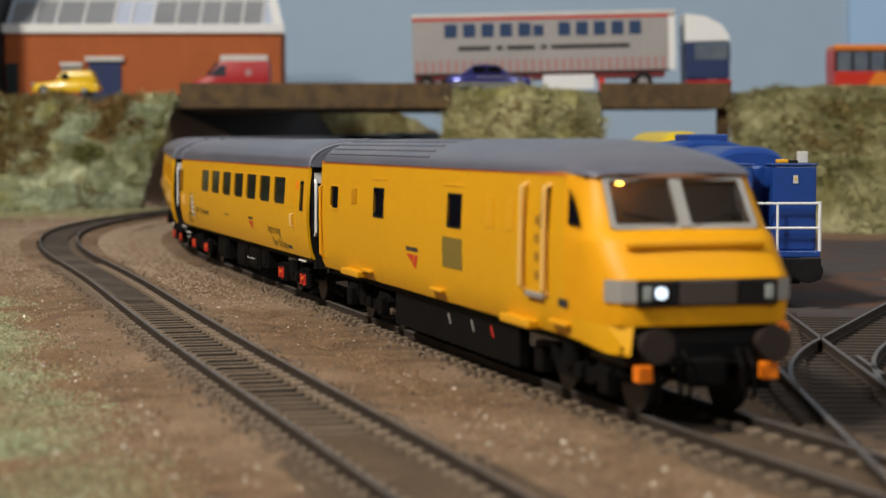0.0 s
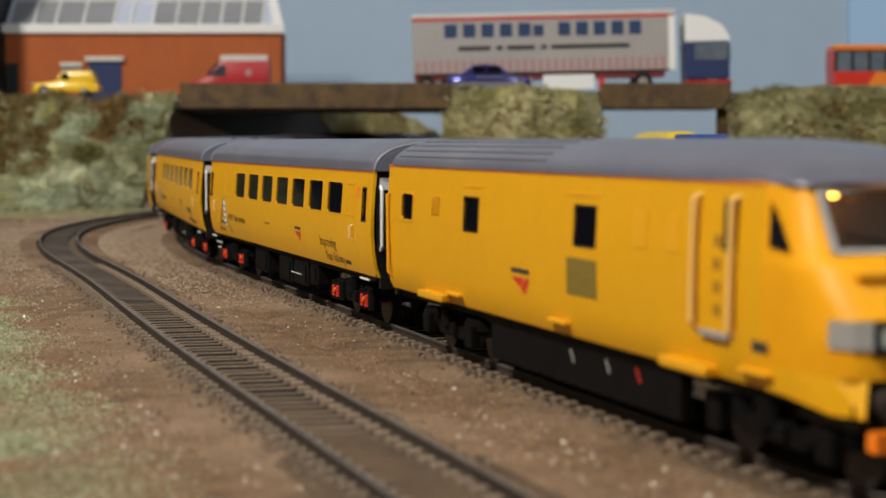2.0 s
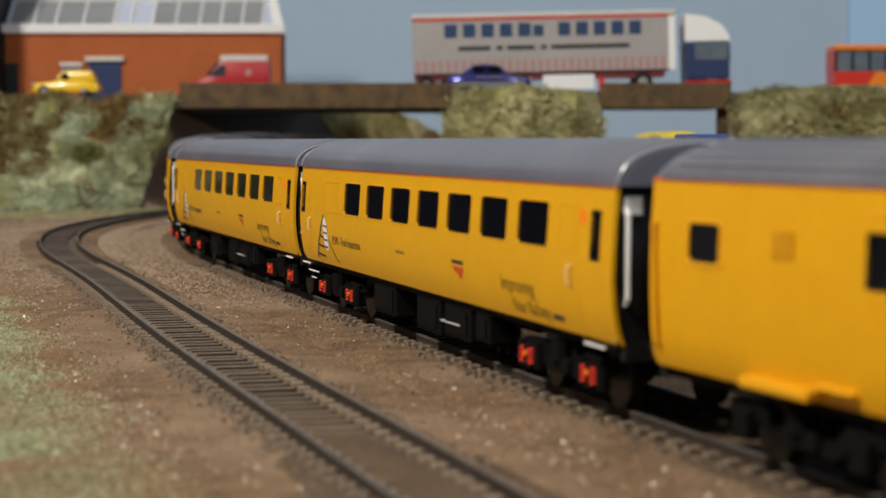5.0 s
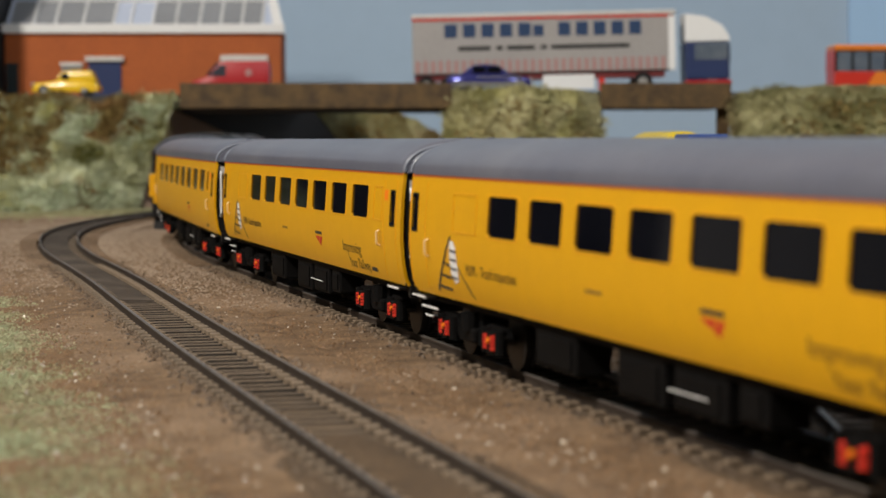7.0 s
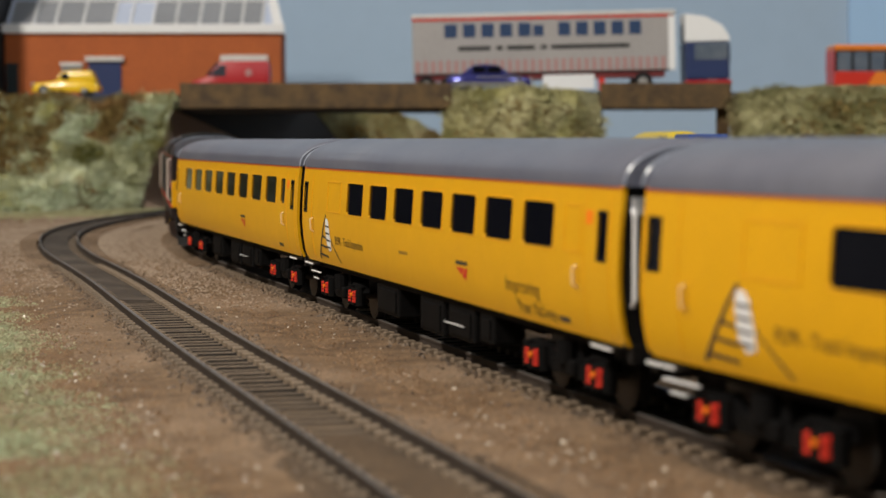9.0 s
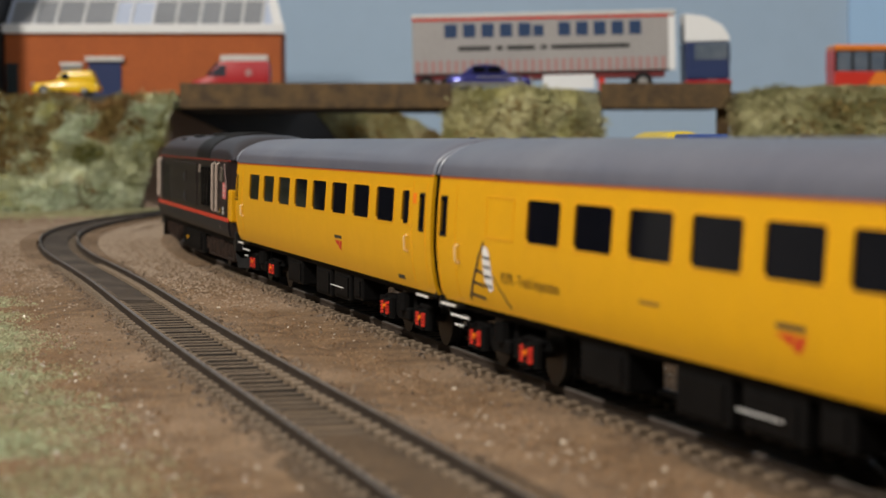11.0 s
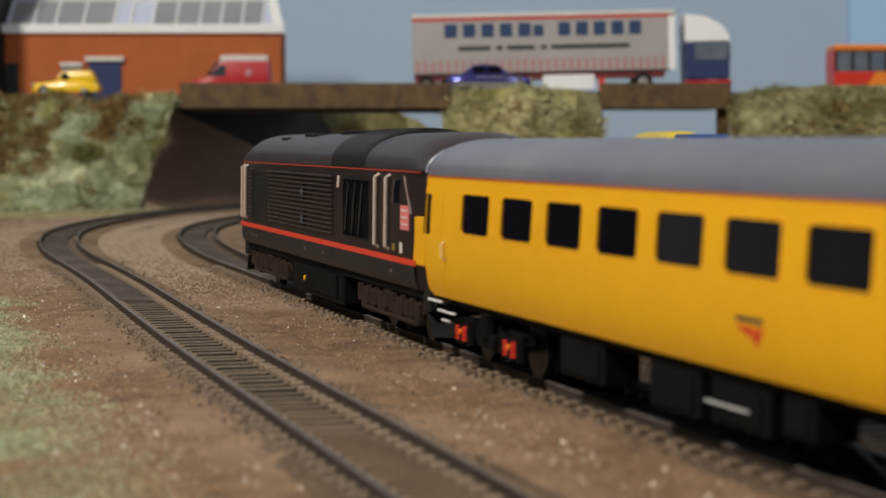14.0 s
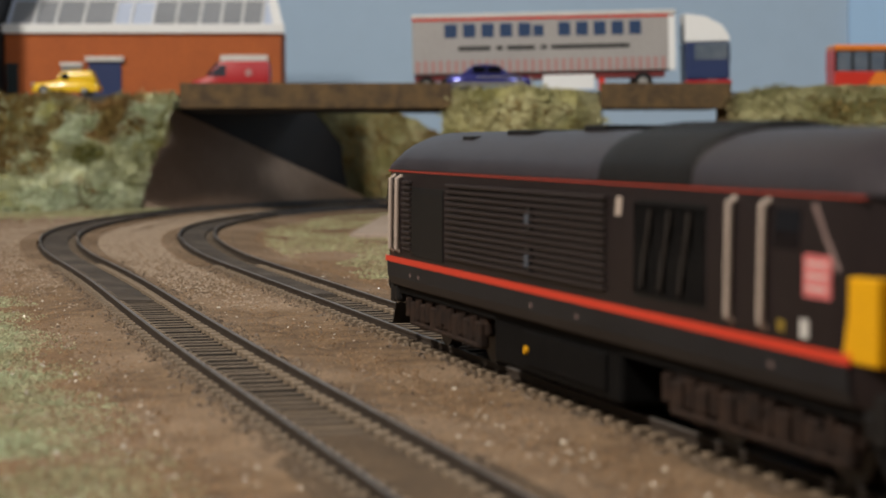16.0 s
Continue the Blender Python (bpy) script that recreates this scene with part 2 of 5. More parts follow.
def box(bm, x0, x1, y0, y1, z0, z1, bev=0.0):
    r = bmesh.ops.create_cube(bm, size=1.0)
    vs = r["verts"]
    for v in vs:
        v.co = Vector(((x0 + x1) / 2 + v.co.x * (x1 - x0), (y0 + y1) / 2 + v.co.y * (y1 - y0), (z0 + z1) / 2 + v.co.z * (z1 - z0)))
    if bev:
        es = list({e for v in vs for e in v.link_edges})
        bmesh.ops.bevel(bm, geom=es, offset=bev, segments=2, affect="EDGES", profile=0.5)
    return bm


def boxed(*a, **k):
    return box(bmesh.new(), *a, **k)


def tube(bm, pts, r, n=6):
    """A rod through points."""
    pts = [Vector(q) for q in pts]
    rings = []
    for i, q in enumerate(pts):
        d = (pts[min(i + 1, len(pts) - 1)] - pts[max(i - 1, 0)]).normalized()
        a = d.orthogonal().normalized() if i == 0 else (a - d * a.dot(d)).normalized()
        b = d.cross(a)
        rings.append([bm.verts.new(q + (a * math.cos(k * 2 * math.pi / n) + b * math.sin(k * 2 * math.pi / n)) * r) for k in range(n)])
    for u, v in zip(rings, rings[1:]):
        for k in range(n):
            bm.faces.new((u[k], u[(k + 1) % n], v[(k + 1) % n], v[k]))
    bm.faces.new(rings[0][::-1])
    bm.faces.new(rings[-1])
    return bm


def disc(bm, centre, axis, r, depth, n=20, bev=0.0):
    """A cylinder along axis 'x', 'y' or 'z', centred."""
    m = {"z": Matrix(), "x": Matrix.Rotation(math.pi / 2, 4, "Y"), "y": Matrix.Rotation(math.pi / 2, 4, "X")}[axis]
    r_ = bmesh.ops.create_cone(bm, cap_ends=True, segments=n, radius1=r, radius2=r, depth=depth, matrix=Matrix.Translation(centre) @ m)
    if bev:
        es = [e for e in {e for v in r_["verts"] for e in v.link_edges} if len(e.link_faces) == 2 and any(len(f.verts) > 4 for f in e.link_faces)]
        bmesh.ops.bevel(bm, geom=es, offset=bev, segments=2, affect="EDGES")
    return bm


def loft(bm, rings, closed=False, caps=False):
    vs = [[bm.verts.new(q) for q in r] for r in rings]
    for a, b in zip(vs, vs[1:]):
        m = len(a)
        for k in range(m if closed else m - 1):
            try:
                bm.faces.new((a[k], a[(k + 1) % m], b[(k + 1) % m], b[k]))
            except ValueError:
                pass
    if caps:
        bm.faces.new(vs[0][::-1])
        bm.faces.new(vs[-1])
    return bm


def poly(bm, pts, thick=(0, 0, 0)):
    """A flat polygon, thickened along a vector."""
    a = [bm.verts.new(q) for q in pts]
    f = bm.faces.new(a)
    if any(thick):
        b = [bm.verts.new(Vector(q) + Vector(thick)) for q in pts]
        bm.faces.new(b[::-1])
        for i in range(len(a)):
            j = (i + 1) % len(a)
            bm.faces.new((a[i], b[i], b[j], a[j]))
    return bm


# ---- the lines of the tracks ----
KNOTS = (0, 150, 300, 400, 480, 560, 640, 720, 800, 880, 960, 1060, 1200)
BEND_TRAIN = (-0.428, -0.008, -0.008, 0.071, -0.196, -0.688, -0.461, -1.042, -1.863, -1.551, -1.545, -2.356, -2.75)
BEND_OUTER = (0.096, -0.131, -0.038, 0.275, 0.131, -0.708, -0.604, -1.376, -1.526, -0.835, -1.283, -1.487, -1.653)
STEP = 2.0
ARC = np.arange(-500, 1700, STEP)


def line_of(x0, h0, bend):
    k = np.interp(ARC, KNOTS, bend) / 1000
    h = np.cumsum(k) * STEP
    i0 = int(np.searchsorted(ARC, 0))
    h = h - h[i0] + h0
    x, y = np.cumsum(-np.sin(h)) * STEP, np.cumsum(np.cos(h)) * STEP
    return x - x[i0] + x0, y - y[i0] + 300, h


TRAIN_LINE = line_of(55.77, 0.3045, BEND_TRAIN)
OUTER_LINE = line_of(-8.25, 0.276, BEND_OUTER)


def on_line(line, s):
    return tuple(float(np.interp(s, ARC, a)) for a in line)


def track_lift(s):
    """The tracks climb a little towards the bridge."""
    t = min(1.0, max(0.0, (s - 480) / 670))
    return 2.4 * t * t * (3 - 2 * t)


# ---- ground ----
GROUND_Z = -3.4


def line_gap(x, y):
    """Distance to the nearer of the two curved tracks."""
    best = 1e9
    for lx, ly, _ in (TRAIN_LINE, OUTER_LINE):
        best = min(best, float(np.min((lx[::4] - x) ** 2 + (ly[::4] - y) ** 2)))
    return math.sqrt(best)


def ground_height(x, y):
    """Millimetres: gentle unevenness of the scenic board, lowered under the tracks."""
    v = Vector((x * 0.012, y * 0.012, 0.3))
    z = GROUND_Z + 0.7 * noise.noise(v) + 0.4 * noise.noise(v * 4)
    if x > 40 and y < 640:
        z -= 1.6
    gap = line_gap(x, y)
    k = min(1, max(0, (gap - 22) / 8))
    z = z * k - 7.0 * (1 - k)
    if y > 700:
        near = float(ARC[int(np.argmin((TRAIN_LINE[0] - x) ** 2 + (TRAIN_LINE[1] - y) ** 2))])
        z += track_lift(near) * min(1, max(0, 1 - (gap - 90) / 90))
    return z


def build_ground():
    bm = bmesh.new()
    xs = np.concatenate([np.arange(-900, -330, 30), np.arange(-330, 330, 6), np.arange(330, 1000, 30)])
    ys = np.concatenate([np.arange(-600, 120, 30), np.arange(120, 900, 5), np.arange(900, 2001, 25)])
    grid = [[bm.verts.new((x, y, ground_height(x, y))) for x in xs] for y in ys]
    for r0, r1 in zip(grid, grid[1:]):
        for a, b, c, d in zip(r0, r0[1:], r1[1:], r1):
            bm.faces.new((a, b, c, d))
    ob = part("ground", bm, GROUND_SAND, smooth=True)
    tagged(ob, "sandy brown scenic baseboard with scattered grit", "ground", kind="structure")


build_ground()


def ribbon(bm, line, s0, s1, offs, zs, step=10, caps=False):
    """A strip along a line: cross-section points (offset to the near side, height)."""
    rings = []
    for s in np.arange(s0, s1 + 0.1, step):
        x, y, h = on_line(line, s)
        up = track_lift(s)
        rings.append([(x - math.cos(h) * o, y - math.sin(h) * o, z + up) for o, z in zip(offs, zs)])
    return loft(bm, rings, caps=caps)


def rail_top(bm):
    """Marks the running surface of a rail for the worn material."""
    bmesh.ops.recalc_face_normals(bm, faces=bm.faces)
    for f in bm.faces:
        if min(v.co.z for v in f.verts) > -0.2:
            f.material_index = 1


def rail_on(parent, line, s0, s1, off, name="rail"):
    bm = bmesh.new()
    o = off
    prof = [(-0.7, -2.6), (-0.7, -2.3), (-0.22, -2.1), (-0.22, -0.8), (-0.5, -0.65), (-0.5, -0.1), (-0.4, 0.0), (0.4, 0.0), (0.5, -0.1), (0.5, -0.65), (0.22, -0.8), (0.22, -2.1), (0.7, -2.3), (0.7, -2.6)]
    ribbon(bm, line, s0, s1, [o + a for a, b in prof], [b for a, b in prof], 8)
    rail_top(bm)
    return part(name, bm, [RAIL, RAIL_TOP], parent)


def sleeper_mesh():
    bm = boxed(-14.5, 14.5, -1.6, 1.6, -5.2, -2.6, bev=0.2)
    for s in (-8.7, 8.7):
        box(bm, s - 3.5, s - 0.9, -1.35, 1.35, -2.8, -1.35, bev=0.3)
        box(bm, s + 0.9, s + 3.5, -1.35, 1.35, -2.8, -1.35, bev=0.3)
    me = bpy.data.meshes.new("sleeper")
    bmesh.ops.recalc_face_normals(bm, faces=bm.faces)
    bm.to_mesh(me)
    bm.free()
    me.transform(Matrix.Scale(MM, 4))
    # dust lies on the upper faces; shade between sleepers is painted on the sides
    for k in (SLEEPER, SLEEPER_SHADE, CHAIR):
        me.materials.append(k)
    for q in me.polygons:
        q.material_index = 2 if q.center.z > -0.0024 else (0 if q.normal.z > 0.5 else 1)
    return me


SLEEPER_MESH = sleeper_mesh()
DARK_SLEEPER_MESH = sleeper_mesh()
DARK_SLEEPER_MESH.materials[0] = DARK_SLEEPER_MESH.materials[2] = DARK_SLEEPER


def stones(name, label, spots, size, mat, flat=0.7, parent=None, seed=3):
    """Many small angular stones in one mesh; spots are (x, y, z) in millimetres."""
    rnd = random.Random(seed)
    verts, faces = [], []
    base = [(1, 0, -.3), (.2, 1, -.4), (-1, .3, -.3), (-.3, -1, -.35), (.5, .3, .8), (-.4, .1, .9)]
    tris = [(0, 1, 4), (1, 2, 5), (1, 5, 4), (2, 3, 5), (3, 0, 4), (3, 4, 5)]
    for x, y, z in spots:
        s = size * rnd.uniform(0.5, 1.4)
        a = rnd.uniform(0, 6.3)
        ca, sa = math.cos(a) * s, math.sin(a) * s
        k = len(verts)
        for bx, by, bz in base:
            bx, by = bx * rnd.uniform(.7, 1.2), by * rnd.uniform(.6, 1.1)
            verts.append(((x + bx * ca - by * sa) * MM, (y + bx * sa + by * ca) * MM, (z + bz * s * flat) * MM))
        faces += [(i + k, j + k, m + k) for i, j, m in tris]
    me = bpy.data.meshes.new(name)
    me.from_pydata(verts, [], faces)
    me.materials.append(mat)
    ob = new(name, me)
    if parent:
        ob.parent = parent
        ob["kind"] = "stuff"
    else:
        tagged(ob, label, "ground cover", kind="stuff")
    return ob


def build_track(label, line, s0, s1, near0, near1, seed, pitch=7.0, infill=320, dust=120):
    tr = thing("railway_track", label, "track", kind="structure")
    bm = ribbon(bmesh.new(), line, s0, s1, (-17, -16, 16, 17), (-7, -5.0, -5.0, -7), 8)
    part("ballast_bed", bm, BALLAST, tr)
    for sd in (-1, 1):
        rings = []
        for s in np.arange(s0, s1 + 0.1, 3.5):
            x, y, h = on_line(line, s)
            up = track_lift(s)
            a = noise.noise(Vector((s * .09, sd * 7.0, seed)))
            b = noise.noise(Vector((s * .33, sd * 3.0, seed)))
            row = ((11.4 + a + .8 * b, -4.6), (12.3 + 1.5 * a + 1.1 * b, -2.5 + .25 * b), (15.5, -2.45 + .2 * a), (19, -2.7 + .2 * b), (26, -3.0), (34, -4.6))
            rings.append([(x - math.cos(h) * sd * o, y - math.sin(h) * sd * o, z + up) for o, z in row])
        part("ballast_shoulder", loft(bmesh.new(), rings), SHOULDER, tr, smooth=True)
    part("infill_board", ribbon(bmesh.new(), line, infill, s1, (-4.3, -4.0, 0, 7.1, 7.3), (-5, -1.9, -1.6, -1.5, -5), 8, True), INFILL, tr, "dark brown infill between the rails")
    for sd in (-1, 1):
        part("infill_edge", ribbon(bmesh.new(), line, infill + 10, 500, [sd * o for o in (9.9, 10.1, 11.5, 13)], (-3.4, -2.1, -2.3, -3.4), 8), INFILL, tr)
        part("sand_edge", ribbon(bmesh.new(), line, 502, s1, [sd * o for o in (9.7, 10.3, 17, 21)], (-3.6, -2.0, -2.2, -3.6), 8), SHOULDER, tr, "sand swept up to the rail")
    for a, b in ((-7.6, 7.6), (10.2, 17), (-17, -10.2)):
        rings = []
        for s in np.arange(s0, dust + 0.1, 8):
            x, y, h = on_line(line, s)
            k = min(1.0, (dust - s) / 160)
            z = -3.6 + 1.5 * k
            rings.append([(x - math.cos(h) * o, y - math.sin(h) * o, zz) for o, zz in ((a, z - .5), (a + .6, z), ((a + b) / 2, z + .15), (b - .6, z), (b, z - .5))])
        part("sand_dust", loft(bmesh.new(), rings), DUST, tr, "brown sand drifted over the sleepers", smooth=True)
    rail_on(tr, line, s0, s1, 8.75)
    rail_on(tr, line, s0, s1, -8.75)
    far = bmesh.new()
    rnd = random.Random(seed)
    for s in np.arange(s0 + 3, s1, pitch):
        x, y, h = on_line(line, s)
        m = pose(x * MM, y * MM, (track_lift(s) - rnd.uniform(0, .25)) * MM, 0, 0, math.degrees(h) + rnd.uniform(-0.9, 0.9))
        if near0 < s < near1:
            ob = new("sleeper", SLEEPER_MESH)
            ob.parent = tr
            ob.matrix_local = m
        else:
            k = len(far.verts)
            box(far, -14.5, 14.5, -1.75, 1.75, -5.2, -2.6)
            far.verts.ensure_lookup_table()
            for v in far.verts[k:]:
                q = m @ (v.co * MM)
                v.co = q / MM
    part("far_sleepers", far, SLEEPER, tr)["kind"] = "stuff"
    spots = []
    for i in range(3200):
        s, o = rnd.uniform(max(s0, -160), min(s1, 700)), rnd.choice((-1, 1)) * (11.6 + abs(rnd.gauss(0, 2.4)))
        x, y, h = on_line(line, s)
        spots.append((x - math.cos(h) * o, y - math.sin(h) * o, -2.45 + track_lift(s) - max(0, abs(o) - 16) * 0.06 + rnd.uniform(-.3, .2)))
    stones("ballast_stones", "", spots, 0.75, STONE, parent=tr, seed=seed)
    return tr


OUTER_TRACK = build_track("empty curved model railway track on brown sleepers", OUTER_LINE, -120, 1400, -60, 500, 5, infill=318)
TRAIN_TRACK = build_track("curved model railway track under the yellow train", TRAIN_LINE, -300, 1400, -260, 500, 6, infill=345, dust=130)


def straight(x0, y0, x1, y1, n=40):
    return [(x0 + (x1 - x0) * i / n, y0 + (y1 - y0) * i / n) for i in range(n + 1)]


def path_rail(parent, pts, name="rail"):
    bm = bmesh.new()
    prof = [(-0.7, -2.6), (-0.7, -2.3), (-0.22, -2.1), (-0.22, -0.8), (-0.5, -0.65), (-0.5, -0.1), (-0.4, 0.0), (0.4, 0.0), (0.5, -0.1), (0.5, -0.65), (0.22, -0.8), (0.22, -2.1), (0.7, -2.3), (0.7, -2.6)]
    rings = []
    for i, (x, y) in enumerate(pts):
        a, b = pts[max(i - 1, 0)], pts[min(i + 1, len(pts) - 1)]
        d = Vector((b[0] - a[0], b[1] - a[1])).normalized()
        rings.append([(x + d.y * o, y - d.x * o, z - 0.05) for o, z in prof])
    loft(bm, rings)
    rail_top(bm)
    return part(name, bm, [RAIL, RAIL_TOP], parent)


def siding_x(y):
    """Centre of the siding on which the blue shunter stands."""
    return 79.5 + (y - 423) * 0.055


def build_siding():
    tr = thing("railway_siding", "dark weathered turnout and siding beside the main track", "track", kind="structure")
    bm = bmesh.new()
    loft(bm, [[(siding_x(y) - 22, y, -4.9), (siding_x(y) - 17, y, -3.2), (siding_x(y) + 17 + max(0, (y - 380) * .33), y, -3.2), (siding_x(y) + 22 + max(0, (y - 380) * .33), y, -4.9)] for y in range(250, 640, 10)])
    part("ballast_bed", bm, TURNOUT_BED, tr)
    path_rail(tr, [(siding_x(y) - 8.75, y) for y in range(262, 1000, 8)])
    path_rail(tr, [(siding_x(y) + 8.75, y) for y in range(300, 1000, 8)])
    # diverging road: bends away, then runs straight past the frog
    def div(y, off):
        k = y - 373
        o = 0 if k < 0 else (0.5 * 0.0034 * k * k if k < 95 else 15.4 + 0.323 * (k - 95))
        return (siding_x(y) + off + o, y)
    path_rail(tr, [div(y, -8.75) for y in range(376, 467, 5)], "wing_rail")
    path_rail(tr, [div(y, -8.75) for y in range(466, 760, 8)])
    path_rail(tr, [div(y, 8.75) for y in range(330, 700, 6)])
    path_rail(tr, [(siding_x(y) + 8.75 + 1.6 * (1 if y > 440 else 1.6), y) for y in range(400, 440, 5)], "check_rail")
    rnd = random.Random(8)
    for y in np.arange(300, 565, 7.2):
        w = 31 + max(0, (y - 380) * 0.33)
        ob = new("sleeper", DARK_SLEEPER_MESH)
        ob.parent = tr
        ob.matrix_local = pose((siding_x(y) + (w - 31) / 2) * MM, y * MM, -0.00012, 0, 0, -3 - max(0, (y - 380) * 0.03) + rnd.uniform(-.5, .5)) @ Matrix.Diagonal((w / 29, 1, 1, 1))
    return tr


build_siding()
bm = bmesh.new()
loft(bm, [[(x, 560 + 3 * math.sin(x * .2), -4.6), (x, 563 + 3 * math.sin(x * .2), -3.0), (x, 800, -3.0), (x, 1010 + 8 * math.sin(x * .05), -3.2)] for x in range(60, 420, 6)])
tagged(part("hardstanding", bm, HARDSTAND, smooth=True), "grey and rust-stained hardstanding behind the turnout", "pavement", kind="structure")


# ---- room and layout surrounds ----
def build_room():
    for nm, a in (("wall_north", (-2000, 2000, 2100, 2150, -950, 1600)), ("wall_south", (-2000, 2000, -1650, -1600, -950, 1600)),
                  ("wall_west", (-2050, -2000, -1650, 2150, -950, 1600)), ("wall_east", (2000, 2050, -1650, 2150, -950, 1600))):
        tagged(part(nm, boxed(*a), WALL_PAINT), "plain off-white room wall", "wall", kind="structure")
    tagged(part("ceiling", boxed(-2050, 2050, -1650, 2150, 1600, 1650), WALL_PAINT), "plain white room ceiling", "ceiling", kind="structure")
    tagged(part("floor", boxed(-2050, 2050, -1650, 2150, -1000, -950), CARPET), "dark plain room floor", "floor", kind="structure")


build_room()
tagged(part("baseboard", boxed(-905, 1005, -605, 1995, -40, -9), BRIDGE_WOOD), "wooden layout baseboard under the scenery", "baseboard", kind="structure")
BACK_Y = 1720
tagged(part("backdrop", boxed(-1000, 350.8, BACK_Y, BACK_Y + 6, -8, 620, bev=0.5), SKY_BOARD), "pale grey-blue painted sky backscene board", "backdrop", kind="structure")
tagged(part("backdrop", boxed(351, 1100, BACK_Y - 3, BACK_Y + 3, -8, 620, bev=0.5), SKY_BLUE), "brighter blue painted sky backscene board", "backdrop", kind="structure")
ROAD_Z = 79.5


# ---- bridges, abutments, upper road level ----
def build_bridges():
    br = thing("road_bridge", "dark brown flat road bridge over the curved tracks", "bridge", kind="structure")
    part("parapet", boxed(-170, 6, 1280, 1286, 68, 84.3, bev=0.4), BRIDGE_WOOD, br)
    part("deck", boxed(-170, 6, 1286.2, 1405, 68.5, ROAD_Z), ROAD, br)
    part("soffit_board", boxed(-168, 4, 1287, 1404, 66.5, 68.3), DARK_BOARD, br)
    b2 = thing("road_bridge", "short dark brown flat bridge on a dark pillar", "bridge", kind="structure")
    part("parapet", boxed(102, 186, 1280, 1286, 68, 84.3, bev=0.4), BRIDGE_WOOD, b2)
    part("deck", boxed(102, 186, 1286.2, 1405, 68.5, ROAD_Z), ROAD, b2)
    part("pillar", boxed(178.5, 186, 1288, 1296, -6, 68.2, bev=0.5), BRIDGE_WOOD, b2)
    # wing wall on the outside of the curve; its added lean catches lamp light
    ab = thing("abutment", "brown leaning wing wall and a dark back wall standing in for bridge shadow", "wall", kind="structure")
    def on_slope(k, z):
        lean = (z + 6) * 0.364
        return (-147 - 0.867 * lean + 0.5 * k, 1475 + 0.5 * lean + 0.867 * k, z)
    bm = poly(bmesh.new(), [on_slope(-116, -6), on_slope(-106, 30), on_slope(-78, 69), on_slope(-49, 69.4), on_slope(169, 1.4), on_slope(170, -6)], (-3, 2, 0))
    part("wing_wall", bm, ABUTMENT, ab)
    # Dark back wall and the sloped brown edge stand in for the deck's shadow.
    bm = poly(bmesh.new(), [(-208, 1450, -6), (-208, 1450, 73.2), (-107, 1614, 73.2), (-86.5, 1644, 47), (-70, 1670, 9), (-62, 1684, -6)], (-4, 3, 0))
    part("back_wall", bm, DARK_BOARD, ab)
    # road level behind the bridges
    up = thing("upper_road", "dark road surface on the raised level behind the bridges", "road", kind="structure")
    part("road_deck", boxed(-700, -170.5, 1424, BACK_Y - 2, ROAD_Z - 6, ROAD_Z), ROAD, up)
    # Hidden filler, added to block lamp light leaking onto the wing wall.
    part("road_deck", boxed(-192, -170.3, 1396, 1423.8, ROAD_Z - 7, ROAD_Z - 1), ROAD, up)
    part("road_deck", boxed(-170, -100, 1405.5, 1480, ROAD_Z - 6, ROAD_Z), ROAD, up)
    part("road_deck", boxed(186.5, 650, 1405.5, 1480, ROAD_Z - 6, ROAD_Z), ROAD, up)
    part("road_deck", boxed(6.5, 101.5, 1310, 1405, ROAD_Z - 6, ROAD_Z), ROAD, up)
    part("road_deck", boxed(186.5, 650, 1330, 1405, ROAD_Z - 6, ROAD_Z), ROAD, up)
    part("road_deck", boxed(-170, -112, 1480.5, BACK_Y - 2, ROAD_Z - 6, ROAD_Z), ROAD, up)


build_bridges()
bm = bmesh.new()
poly(bm, [(-48, 1020, -0.6), (-38, 1262, -0.2), (24, 1290, -0.2), (24, 1016, -0.6)], (0, 0, -5))
tagged(part("footpath", bm, PATH), "pale beige concrete path inside the bend", "path", kind="structure")


def bank(name, label, crest, foot, mat, seed, rows=26, rough=4.0, back=60):
    """A grassy bank lofted from a foot line up to a crest line, rounded over at the top. Points are (x, y, z)."""
    bm = bmesh.new()
    rnd = random.Random(seed)
    n = 60
    def along(pts, t):
        f = t * (len(pts) - 1)
        i = min(int(f), len(pts) - 2)
        return Vector(pts[i]).lerp(Vector(pts[i + 1]), f - i)
    rings = []
    for i in range(n + 1):
        a, b = along(foot, i / n), along(crest, i / n)
        ring = []
        for j in range(rows + 1):
            t = j / rows
            q = a.lerp(b, t)
            q.z = a.z + (b.z - a.z) * (0.75 * t + 0.25 * math.sin(t * math.pi / 2))
            w = noise.noise(Vector((q.x * .03, q.y * .03, q.z * .03 + seed))) * rough * 1.6 + noise.noise(Vector((q.x * .11, q.z * .11, seed))) * rough * 0.7
            f = min(1, t * 6)
            q += Vector((0, -0.6, 0.6)) * w * f
            ring.append(q)
        ring.append(b + Vector((0, back, 0)))
        rings.append(ring)
    loft(bm, rings)
    ob = part(name, bm, mat, smooth=True)
    return tagged(ob, label, "grassy bank", kind="structure"), rings


